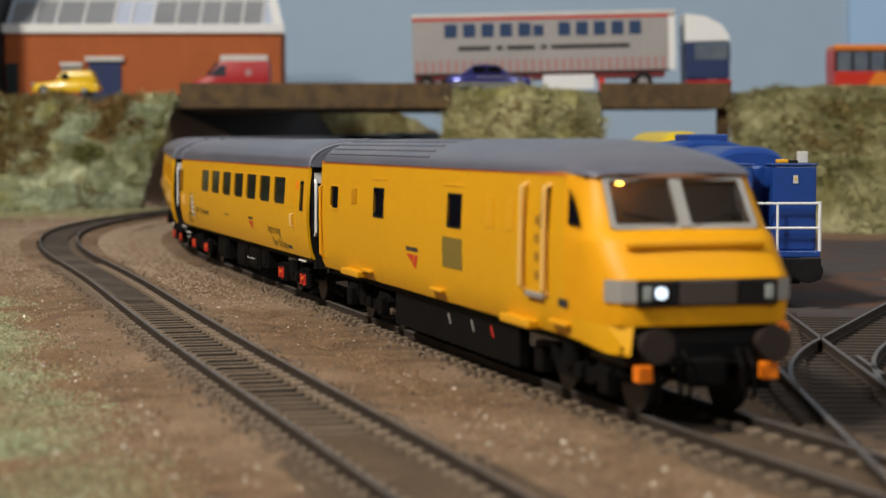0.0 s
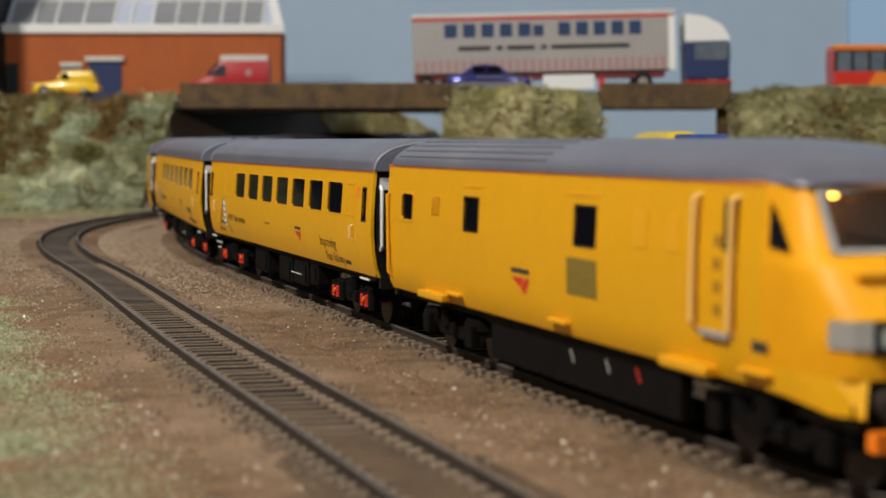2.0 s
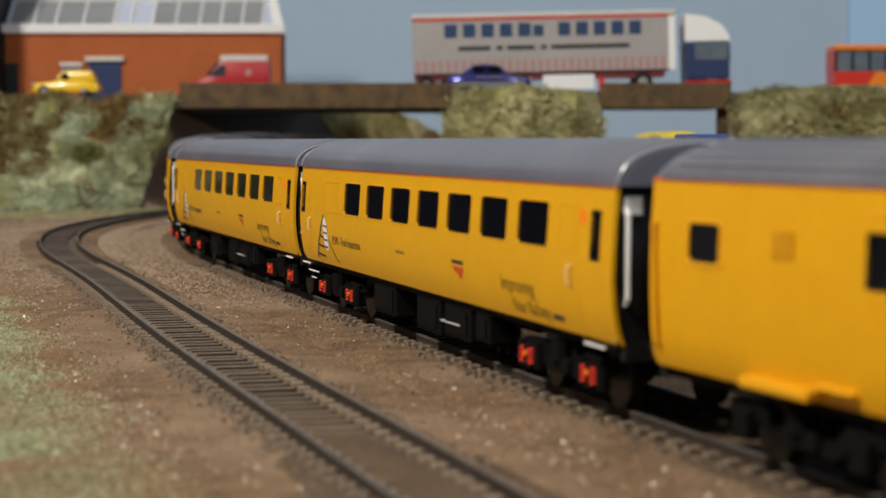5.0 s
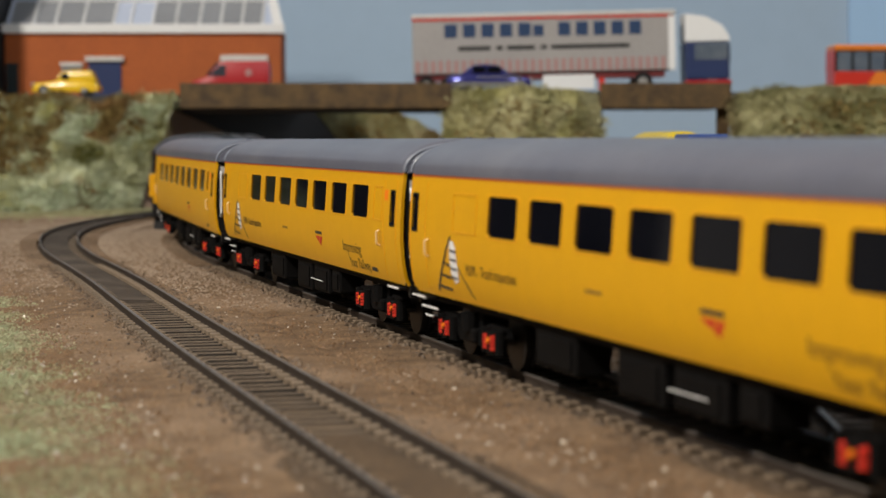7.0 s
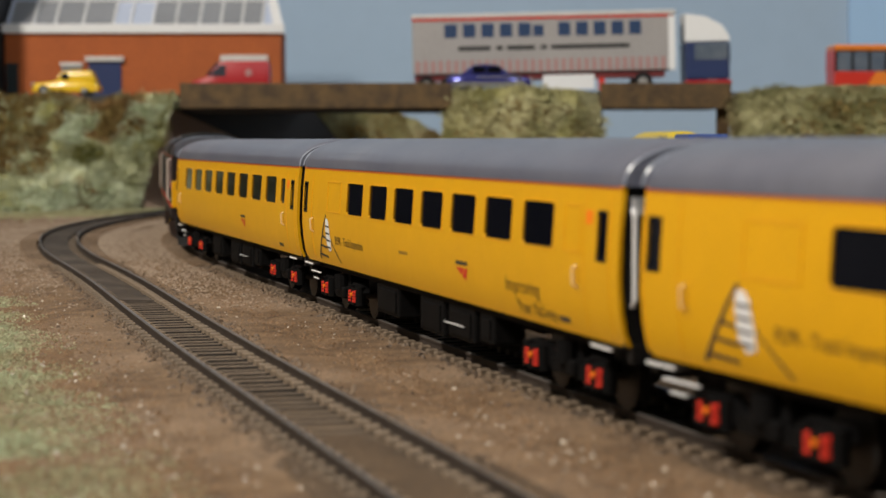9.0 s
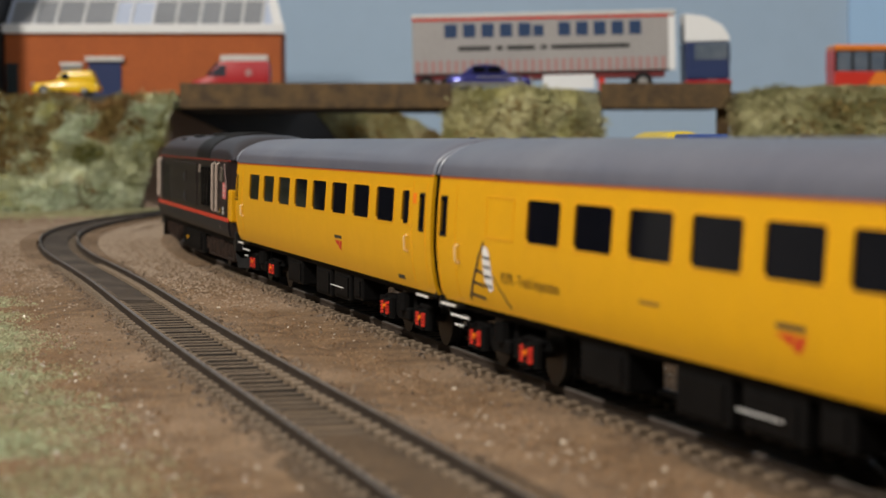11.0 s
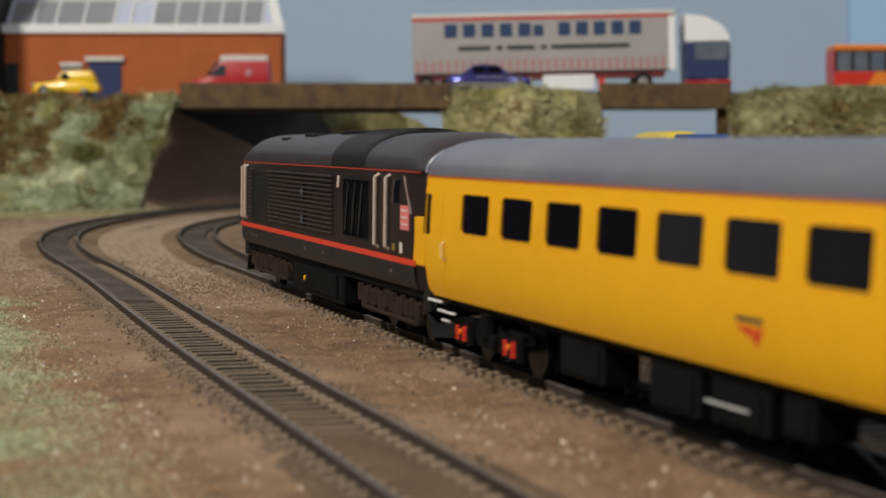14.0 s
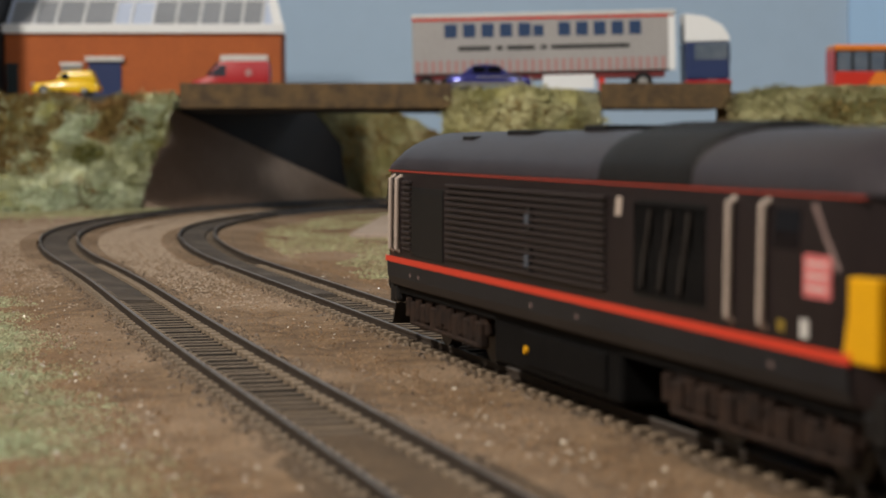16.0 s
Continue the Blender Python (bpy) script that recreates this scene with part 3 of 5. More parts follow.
def tufts(label, rings, count, size, seed, mat):
    """Flock over a bank: very many little blades in clumps, in one object."""
    rnd = random.Random(seed)
    verts, faces = [], []
    for _ in range(count):
        i, j = rnd.randrange(len(rings) - 1), rnd.randrange(len(rings[0]) - 2)
        q = rings[i][j].lerp(rings[i + 1][j + 1], rnd.random()) + Vector((rnd.gauss(0, 2), rnd.gauss(0, 1.0) - 0.4, rnd.gauss(0, 1.0)))
        dens = noise.noise(Vector((q.x * .06, q.z * .06, seed * 3.1)))
        if dens < -0.3:
            continue
        s = size * rnd.uniform(0.5, 1.4) * (1 + 0.8 * dens)
        for _k in range(4):
            a, e = rnd.uniform(0, 6.3), rnd.uniform(-0.2, 1.4)
            d = Vector((math.cos(a) * math.cos(e), math.sin(a) * math.cos(e) - .4, math.sin(e))) * s
            w = d.orthogonal().normalized() * s * rnd.uniform(.15, .35)
            o = q + Vector((rnd.gauss(0, .6), 0, rnd.gauss(0, .6)))
            k = len(verts)
            for v in (o - w * .6, o + d * .55 - w, o + d, o + d * .5 + w):
                verts.append(v * MM)
            faces.append((k, k + 1, k + 2, k + 3))
    me = bpy.data.meshes.new("flock_tufts")
    me.from_pydata(verts, [], faces)
    me.materials.append(mat)
    return tagged(new("grass_tufts", me), label, "grass", kind="stuff")


b, r = bank("grass_bank", "rough green and brown flock hillside beside the outer track",
            [(-440, 1425, 77), (-330, 1422, 77), (-262, 1415, 77.5), (-215, 1405, 80), (-186, 1394, 76)],
            [(-430, 1275, -6), (-330, 1300, -6), (-268, 1325, -6), (-240, 1350, -6), (-212, 1372, -4)], GRASS_A, 11, rough=8.5)
tufts("clumped green and straw flock on the hillside", r, 9000, 1.7, 21, TUFT)
# Brown flock on the left, its dark colour also replacing a missing shadow.
tufts("brown and rust bushy flock, also standing in for hillside shade", [q[8:] for q in r[17:30]], 3200, 2.0, 25, TUFT_BROWN)
tufts("brown flock patch below the factory", [q[17:25] for q in r[38:43]], 600, 1.8, 26, TUFT_BROWN)
tufts("whitish green flock patch on the hillside", [q[15:24] for q in r[29:38]], 1100, 2.0, 27, TUFT_WHITE)
tufts("whitish green flock along the foot of the hillside", [q[0:8] for q in r[18:48]], 1600, 1.9, 28, TUFT_WHITE)
tufts("whitish green flock below the bridge end", [q[15:25] for q in r[44:58]], 1100, 1.9, 38, TUFT_WHITE)
tufts("russet flock under the bridge end", [q[16:22] for q in r[46:52]], 320, 1.8, 39, TUFT_BROWN)
tufts("moss green flock band on the hillside", [q[11:16] for q in r[33:44]], 900, 1.8, 29, TUFT_MOSS)
b, r = bank("grass_bank", "rounded dry grass bank between the two bridges",
            [(0, 1290, 76), (25, 1270, 80), (55, 1262, 82), (85, 1270, 80), (102, 1290, 76)],
            [(0, 1270, -6), (25, 1230, -6), (55, 1222, -6), (85, 1230, -6), (106, 1270, -6)], GRASS_DULL, 12, back=45)
tufts("dry straw-green flock on the middle bank", r, 6000, 1.7, 22, TUFT_DULL)
tufts("russet flecks in the middle bank", [q[14:24] for q in r[8:50]], 350, 1.7, 37, TUFT_BROWN)
b, r = bank("grass_bank", "dull green flock bank behind the siding",
            [(184, 1288, 72), (196, 1280, 76), (214, 1262, 82), (245, 1260, 83), (300, 1255, 84), (400, 1240, 84)],
            [(178, 1180, -6), (196, 1130, -6), (214, 1090, -6), (245, 1065, -6), (300, 1040, -6), (400, 1000, -6)], GRASS_OLIVE, 13, back=60, rough=7.5)
tufts("dull olive flock on the bank behind the siding", r, 9000, 1.8, 23, TUFT_OLIVE)
tufts("russet and straw flock on the upper bank", [q[12:24] for q in r[20:44]], 1200, 1.9, 35, TUFT_BROWN)
tufts("pale olive flock on the bank shoulder", [q[14:25] for q in r[14:34]], 2000, 1.9, 36, TUFT_DULL)
b, r = bank("grass_bank", "brown-green bank inside the bend behind the bridge",
            [(-125, 1668, 74), (-92, 1650, 72), (-60, 1640, 74), (-40, 1640, 70), (-20, 1640, 63), (-4, 1640, 52), (40, 1640, 50)],
            [(-84, 1668, -6), (-60, 1630, -6), (-45, 1600, -6), (-25, 1600, -6), (0, 1600, -6), (20, 1600, -6), (60, 1600, -6)], GRASS_OLIVE, 14, back=40)
tufts("autumn brown flock on the inner bank", r, 4000, 1.8, 24, TUFT_BROWN)


# ---- the brick works building ----
def build_factory():
    f = thing("factory_building", "orange brick factory with a white-framed glazed roof", "building", 0, 0, ROAD_Z)
    X0, X1, Y = -331, -122.5, 1500
    base, eave = 0, 49.5
    part("wall", boxed(X0, X1, Y, Y + 4, base, eave), BRICK, f)
    part("wall", boxed(X1 - 4, X1, Y + 4.2, Y + 44, base, eave), BRICK, f)
    part("wall", boxed(X0, X0 + 4, Y + 4.2, Y + 150, base, eave), BRICK, f)
    part("eaves_fascia", boxed(X0 - 2, X1 + 3, Y - 3, Y - 0.2, eave - 1, eave + 6, bev=0.4), WHITE, f)
    # glazed slope
    roof = bmesh.new()
    poly(roof, [(X0, Y, eave + 4), (X1 + 1, Y, eave + 4), (X1 - 17, Y + 75, eave + 60), (X0, Y + 75, eave + 60)], (0, 2, -2))
    part("roof", roof, PALE_BLUE_PANEL, f)
    back = bmesh.new()
    poly(back, [(X0, Y + 150, eave + 2), (X1 - 34, Y + 150, eave + 2), (X1 - 17, Y + 75.5, eave + 60), (X0, Y + 75.5, eave + 60)], (0, -2, -2))
    part("roof", back, ROOF_GREY, f)
    sl = math.hypot(75, 56)
    d = Vector((0, 75, 56)) / sl
    nrm = Vector((0, -56, 75)) / sl
    def strip(name, xa, xb, a, b, mat, up=1.0):
        bm = bmesh.new()
        o = Vector((0, Y, eave + 4)) + nrm * up
        poly(bm, [Vector((xa, 0, 0)) + o + d * a, Vector((xb, 0, 0)) + o + d * a, Vector((xb, 0, 0)) + o + d * b, Vector((xa, 0, 0)) + o + d * b], -nrm * (up - 0.05))
        part(name, bm, mat, f)
    for xa, xb in ((-327, -311), (-308, -294), (-292, -273), (-271.5, -250), (-218, -203), (-201, -185), (-183, -169), (-167, -153), (-151, -138)):
        strip("rooflight", xa, xb, 4, 33, PANEL_GLASS, 1.2)
    for x in (-309.5, -293, -272, -249, -236, -219.5, -202, -184, -168, -152, -136.5):
        strip("glazing_bar", x - 0.7, x + 0.7, 1, 72, WHITE, 2.0)
    strip("glazing_bar", -310, -136, 33.2, 35.5, WHITE, 2.2)
    o = Vector((0, Y, eave + 4)) + nrm * 2.6
    part("verge_board", poly(bmesh.new(), [Vector((X1 - 5, 0, 0)) + o - d * 2, Vector((X1 + 2, 0, 0)) + o - d * 2, Vector((X1 - 13, 0, 0)) + o + d * 78, Vector((X1 - 20, 0, 0)) + o + d * 78], -nrm * 2.5), WHITE, f)
    part("hip_slope", poly(bmesh.new(), [(X1 + 1, Y + .5, eave + 3.4), (X1 - 17, Y + 75.2, eave + 59.6), (X1 - 34, Y + 148, eave + 2)], (-1, 0, -1)), ROOF_GREY, f)
    # doors and windows along the front wall
    part("loading_door", boxed(-268, -243, Y - 1.5, Y - 0.1, 0, 27, bev=0.3), NAVY, f)
    part("door_hood", boxed(-270, -241, Y - 4, Y - 0.1, 27.3, 31, bev=0.4), WHITE_DULL, f)
    w = part("window", boxed(-165, -136, Y - 1.0, Y - 0.1, 6, 27), PANEL_GLASS, f)
    part("window_head", boxed(-168, -132, Y - 4, Y - 1.1, 27.2, 32, bev=0.4), WHITE_DULL, f)
    part("window_post", boxed(-136, -133, Y - 2, Y - 0.1, 2, 27), WHITE_DULL, f)
    part("window", boxed(-288, -274, Y - 1.0, Y - 0.1, 8, 23), PANEL_GLASS, f)
    part("window_head", boxed(-289, -272, Y - 3, Y - 1.1, 23.2, 26.5, bev=0.4), WHITE_DULL, f)
    part("loading_door", boxed(-330, -321, Y - 1.5, Y - 0.1, 0, 26), TEAL_DARK, f)


build_factory()
# Out-of-view board, added so the coach windows reflect something dark.
tagged(part("wall_end", boxed(-447, -441, 880, BACK_Y - 1, -8, 215, bev=0.5), DARK_BOARD), "unseen dark board added to darken the coach window reflections", "wall", kind="structure")
# Board outside the view, put there to throw shade on the factory.
tagged(part("wall_return", boxed(-340, -334, 1452, BACK_Y - 1, ROAD_Z, 300), DARK_BOARD), "unseen upright board added to shade the factory's left end", "wall", kind="structure")


# ---- road vehicles ----
def wheel_pair(parent, x, y, r, w=2.2, track=11):
    for s in (-1, 1):
        wh = part("wheel", disc(bmesh.new(), (s * track, y, r), "x", r, w, 18, 0.4), BLACK, parent)
        part("hub", disc(bmesh.new(), (s * (track + w / 2), y, r), "x", r * 0.5, 0.5, 12), SILVER, wh)


def car_body(bm, stations, half, sill):
    """Rounded body: stations are (y, top z, half-width factor)."""
    rings = []
    for y, top, k in stations:
        w = half * k
        rings.append([(-w * .96, y, sill), (-w, y, sill + (top - sill) * .35), (-w * .97, y, sill + (top - sill) * .7), (-w * .82, y, top - .3), (-w * .5, y, top),
                      (w * .5, y, top), (w * .82, y, top - .3), (w * .97, y, sill + (top - sill) * .7), (w, y, sill + (top - sill) * .35), (w * .96, y, sill)])
    return loft(bm, rings, closed=True, caps=True)


def build_lorry():
    """Articulated lorry; local y runs from the cab to the tail."""
    L = 178.0
    t = thing("articulated_lorry", "grey curtain-sided trailer with a white and blue cab", "lorry", 91, 1362, ROAD_Z, 90, rx=-1.25)
    z0, z1 = 14.5, 55
    part("trailer_body", boxed(-16.5, 16.5, -67, 111, z0, z1 - 3, bev=0.6), LORRY_GREY, t)
    part("roof_cap", boxed(-16.8, 16.8, -67.3, 111.3, z1 - 2.9, z1, bev=0.8), WHITE_DULL, t)
    part("red_band", boxed(-16.9, -16.6, -67, 111, z1 - 4.6, z1 - 3.0), RED, t)
    part("front_frame", boxed(-16.9, -16.4, -67.2, -62.5, z0 - .2, z1 - 3), WHITE, t)
    for i in range(33):
        part("pink_stripe", boxed(-16.8, -16.55, -60 + i * 5.2, -57.6 + i * 5.2, z0 + .6, z0 + 9), PINK, t)
    part("chassis", boxed(-14, 14, -60, 110, 10, z0 - .1), material("dark_red_chassis", (0.16, 0.02, 0.02), 0.6, grain=0.1), t)
    part("side_guard", boxed(-16, -15.2, -12, 23, 2.5, 12.5, bev=0.2), WHITE, t)
    part("landing_leg", boxed(-15.5, -13, -19, -15, 0.5, 10), RED, t)
    for y in (70, 86, 102):
        wheel_pair(t, 0, y, 6.6, 5, 12.5)
    wheel_pair(t, 0, -45, 6.6, 5, 12.5)
    # the company's name stands as plain blue blocks
    def block(y0, y1, a, b):
        part("name_block", boxed(-16.85, -16.55, y0, y1, a, b, bev=0.08), LETTER_BLUE, t)
    for i in range(5):
        y = 89.5 - i * 12.5
        block(y - 8.8, y - .4, z0 + 24.4, z0 + 33.6)
        y = 12.5 - i * 12.0
        block(y - 8.6, y - .4, z0 + 24.4, z0 + 33.6)
    block(22, 29, z0 + 24.5, z0 + 32)
    for y0, y1 in ((58, 80), (50, 54), (28, 47), (20, 24), (-36, 17)):
        part("text_bar", boxed(-16.8, -16.55, y0, y1, z0 + 15.5, z0 + 18.5), LETTER, t)
    cabp = part("cab", boxed(-16, 16, -104, -74, 7, 33, bev=1.6), NAVY, t)
    bm = bmesh.new()
    loft(bm, [[(-15.6, -74, 33.2), (-15.6, -74, 52), (15.6, -74, 52), (15.6, -74, 33.2)], [(-15.6, -88, 33.2), (-15.6, -88, 50), (15.6, -88, 50), (15.6, -88, 33.2)],
              [(-15.6, -99, 33.2), (-15.2, -99, 44), (15.2, -99, 44), (15.6, -99, 33.2)], [(-15.6, -104, 33.2), (-14.8, -104, 36.5), (14.8, -104, 36.5), (15.6, -104, 33.2)]], closed=True, caps=True)
    part("wind_deflector", bm, WHITE, t, smooth=True)
    part("side_window", boxed(-16.3, -16.02, -102.5, -80, 20.5, 32, bev=0.1), BUS_GLASS, cabp)
    part("windscreen", boxed(-14.5, 14.5, -104.4, -104.02, 19, 31), GLASS, cabp)
    part("bumper", boxed(-16.2, 16.2, -105, -74, 3, 6.8, bev=0.5), CAR_RED, t)
    wheel_pair(t, 0, -92, 6.6, 5, 12.5)


build_lorry()


def build_saloon():
    t = thing("car", "shiny metallic blue saloon car beside the bridge", "car", 30.5, 1316, ROAD_Z + 0.3, 90)
    bm = car_body(bmesh.new(), [(-28, 6, .8), (-26.5, 9, .93), (-14, 11.2, 1), (0, 11.6, 1), (16, 11.6, 1), (26, 10.5, .95), (28, 8, .85)], 11.5, 3.0)
    part("body", bm, CAR_BLUE, t, smooth=True)
    bm = car_body(bmesh.new(), [(-13.5, 11.2, .9), (-6, 17.2, .8), (4, 18, .8), (11, 17.2, .8), (18, 11.6, .88)], 11.3, 10.8)
    part("cabin", bm, CAR_BLUE, t, smooth=True)
    for y0, y1, z1 in ((-7.5, 1.5, 16.2), (2.7, 11, 16.2)):
        part("side_window", boxed(-10.4, -9.0, y0, y1, 12, z1, bev=0.3), GLASS, t)
    for s in (-8, 8):
        part("headlight", disc(bmesh.new(), (s, -27.6, 7.5), "y", 1.6, 1, 14), SILVER, t)
    part("bumper", boxed(-11, 11, -29, -27, 3.2, 5.2, bev=0.5), SILVER, t)
    # Bright metal strips added in place of the glare along the car's side.
    for sd in (-1, 1):
        part("sill_trim", boxed(*sorted((sd * 11.2, sd * 11.9)), -24, 24, 3.4, 5.6, bev=0.3), STEEL, t, "bright strip added for the glare on the sill")
        part("waist_trim", boxed(*sorted((sd * 11.0, sd * 11.7)), -22, 8, 8.6, 9.4, bev=0.2), STEEL, t, "bright strip added for the glare on the side")
    for y in (-18, 18):
        wheel_pair(t, 0, y, 4.1, 2.4, 9.8)


build_saloon()


def build_pickup():
    t = thing("pickup_car", "bright yellow small van-bodied pickup by the factory", "car")
    # local y runs to the tail; bonnet faces the hillside end
    t.matrix_world = pose(-0.273, 1.440, ROAD_Z * MM, 0, 0, 270)
    bm = car_body(bmesh.new(), [(-24, 6, .6), (-22, 9, .8), (-10, 10.5, .95), (0, 11, 1), (12, 11, 1), (22, 10, .95), (24, 8, .9)], 10.5, 3.0)
    part("body", bm, CAR_YELLOW, t, smooth=True)
    bm = car_body(bmesh.new(), [(-7, 10.8, .8), (-3, 17.6, .8), (6, 18.6, .85), (19, 18.2, .88), (22, 12, .9)], 10.5, 10)
    part("van_top", bm, CAR_YELLOW, t, smooth=True)
    part("side_window", boxed(8.2, 9.6, -2.5, 3, 12, 16, bev=0.3), GLASS, t)
    for s in (-6, 6):
        part("headlight", disc(bmesh.new(), (s, -23.5, 8), "y", 1.6, 1.4, 14), SILVER, t)
    for y in (-15, 14):
        wheel_pair(t, 0, y, 3.8, 2.2, 9)


build_pickup()


def build_van():
    t = thing("delivery_van", "red delivery van with a sloping bonnet", "van", -150, 1425, ROAD_Z, 90)
    t.matrix_world = pose(-0.1515, 1.425, ROAD_Z * MM, 0, 0, 270)
    bm = car_body(bmesh.new(), [(-29, 7, .8), (-27, 10.5, .92), (-17, 13.5, .98), (-8, 23.5, .95), (-4, 24.6, .96), (26, 24.6, .97), (27.5, 22, .93)], 12, 3.2)
    part("body", bm, CAR_RED, t, smooth=True)
    bm = bmesh.new()
    poly(bm, [(-8.5, -17.4, 14.4), (8.5, -17.4, 14.4), (8.0, -9.2, 23.4), (-8.0, -9.2, 23.4)], (0, -.5, .5))
    part("windscreen", bm, VAN_GLASS, t)
    for s in (-1, 1):
        bm = bmesh.new()
        poly(bm, [(s * 11.9, -15.5, 13.6), (s * 11.9, -3.5, 13.6), (s * 11.7, -3.5, 21.5), (s * 11.6, -7.8, 21.5)], (-s * .9, 0, 0))
        part("side_window", bm, VAN_GLASS, t)
        part("emblem", disc(bmesh.new(), (s * 11.75, 13, 16), "x", 2.6, 0.3, 16), PINK, t)
    for y in (-19, 17):
        wheel_pair(t, 0, y, 4.4, 2.6, 10)


build_van()


def build_bus():
    t = thing("bus", "red, orange and white single-deck bus above the bank", "bus", 0, 0, 0)
    t.matrix_world = pose(0.351, 1.43, ROAD_Z * MM, 0, 0, 270)
    # local y runs along the bus; its tail is towards the bridge
    part("body", boxed(-15.5, 15.5, -72, 72, 4, 17, bev=0.8), BUS_RED, t)
    for i in range(12):
        y = -71 + i * 12
        part("pillar", boxed(14.2, 15.5, y - 0.9, y + 0.9, 17, 31.5), BLACK, t)
        part("pillar", boxed(-15.5, -14.2, y - 0.9, y + 0.9, 17, 31.5), BLACK, t)
        if i < 11:
            part("window", boxed(14.5, 15.1, y + 1, y + 11, 17.2, 31), BUS_GLASS, t)
    part("window", boxed(-15.2, -14.6, -70, 70, 17.2, 31), PANEL_GLASS, t)
    part("tail_panel", boxed(-15.5, 15.5, -72.3, -71.2, 17, 32, bev=0.2), BUS_RED, t)
    part("tail_panel", boxed(-15.5, 15.5, 68, 72.3, 17, 31.8, bev=0.2), BUS_RED, t)
    part("roof", boxed(-15.5, 15.5, -72, 72, 31.6, 36, bev=1.4), BUS_ORANGE, t)
    part("swoosh", poly(bmesh.new(), [(15.55, -50, 5), (15.55, -33, 5), (15.55, -29, 16.8), (15.55, -42, 16.8)], (0.2, 0, 0)), BUS_ORANGE, t)
    part("swoosh", poly(bmesh.new(), [(15.55, -32.8, 5), (15.55, 10, 5), (15.55, 10, 16.8), (15.55, -28.8, 16.8)], (0.2, 0, 0)), CAR_YELLOW, t)
    part("roof_panel", boxed(-15.7, 15.7, -35, 72.2, 32.4, 36.2, bev=1.4), WHITE, t, "white front part of the roof")
    for y in (-45, 44):
        wheel_pair(t, 0, y, 6, 3, 13.5)


build_bus()


# ---- the train ----
# Local y runs from the leading end to the tail, x = minus is the side towards the grassy bank; z = 0 is the rail top.
COACH_PROFILE = [(16.6, 13.2), (17.5, 15.5), (18.1, 19), (18.5, 24), (18.4, 29), (18.1, 34), (17.5, 39.8)]


def side_x(profile, z):
    zs = [p[1] for p in profile]
    return float(np.interp(z, zs, [p[0] for p in profile]))


def side_skin(profile, y0, y1, holes, sgn):
    """A body side with real window openings. holes: (y0, y1, z0, z1)."""
    ys = sorted({y0, y1, *[h[0] for h in holes], *[h[1] for h in holes]})
    zs = sorted({p[1] for p in profile} | {h[2] for h in holes} | {h[3] for h in holes})
    bm = bmesh.new()
    g = [[bm.verts.new((sgn * side_x(profile, z), y, z)) for y in ys] for z in zs]
    for i in range(len(zs) - 1):
        for j in range(len(ys) - 1):
            cy, cz = (ys[j] + ys[j + 1]) / 2, (zs[i] + zs[i + 1]) / 2
            if any(h[0] < cy < h[1] and h[2] < cz < h[3] for h in holes):
                continue
            bm.faces.new((g[i][j], g[i][j + 1], g[i + 1][j + 1], g[i + 1][j]))
    # turn the edges of openings inwards
    edges = [e for e in bm.edges if len(e.link_faces) == 1]
    r = bmesh.ops.extrude_edge_only(bm, edges=edges)
    for v in (q for q in r["geom"] if isinstance(q, bmesh.types.BMVert)):
        v.co.x -= sgn * 0.8
    return bm


def ring_frame(profile, y0, y1, z0, z1, sgn, w=0.5, proud=0.18):
    bm = bmesh.new()
    def p(y, z, o):
        return (sgn * (side_x(profile, z) + o), y, z)
    out = [(y0 - w, z0 - w * .3), (y0 - w * .3, z0 - w), (y1 + w * .3, z0 - w), (y1 + w, z0 - w * .3), (y1 + w, z1 + w * .3), (y1 + w * .3, z1 + w), (y0 - w * .3, z1 + w), (y0 - w, z1 + w * .3)]
    k = 0.7
    inn = [(y0, z0 + k), (y0 + k, z0), (y1 - k, z0), (y1, z0 + k), (y1, z1 - k), (y1 - k, z1), (y0 + k, z1), (y0, z1 - k)]
    loft(bm, [[p(y, z, -.1) for y, z in out], [p(y, z, proud) for y, z in out], [p(y, z, proud) for y, z in inn], [p(y, z, -.6) for y, z in inn]], closed=True)
    return bm


def pane(profile, y0, y1, z0, z1, sgn, inset=0.22):
    bm = bmesh.new()
    a, b = sgn * (side_x(profile, z0) - inset), sgn * (side_x(profile, z1) - inset)
    poly(bm, [(a, y0 - .2, z0 - .2), (a, y1 + .2, z0 - .2), (b, y1 + .2, z1 + .2), (b, y0 - .2, z1 + .2)], (-sgn * 0.3, 0, 0))
    return bm


def roof_loft(y0, y1, half, gz, top, dome=9.0, drop=4.5, n=17, front=True, back=True):
    """Curved roof; its ends dip a little."""
    rings = []
    ys = [y0 + dome * t for t in (0, .15, .35, .6, 1)] + list(np.linspace(y0 + dome, y1 - dome, 8))[1:-1] + [y1 - dome * t for t in (1, .6, .35, .15, 0)]
    for y in ys:
        e = max(0, 1 - (y - y0) / dome) if front else 0
        e = max(e, max(0, 1 - (y1 - y) / dome) if back else 0)
        t = top - drop * e ** 1.8
        w = half - 0.9 * e ** 2
        ring = []
        for k in range(n):
            a = math.pi * k / (n - 1)
            ca, sa = math.cos(a), math.sin(a)
            ring.append((w * math.copysign(abs(ca) ** 0.8, ca), y, gz + (t - gz) * sa ** 0.9))
        rings.append(ring)
    return loft(bmesh.new(), rings, caps=True)


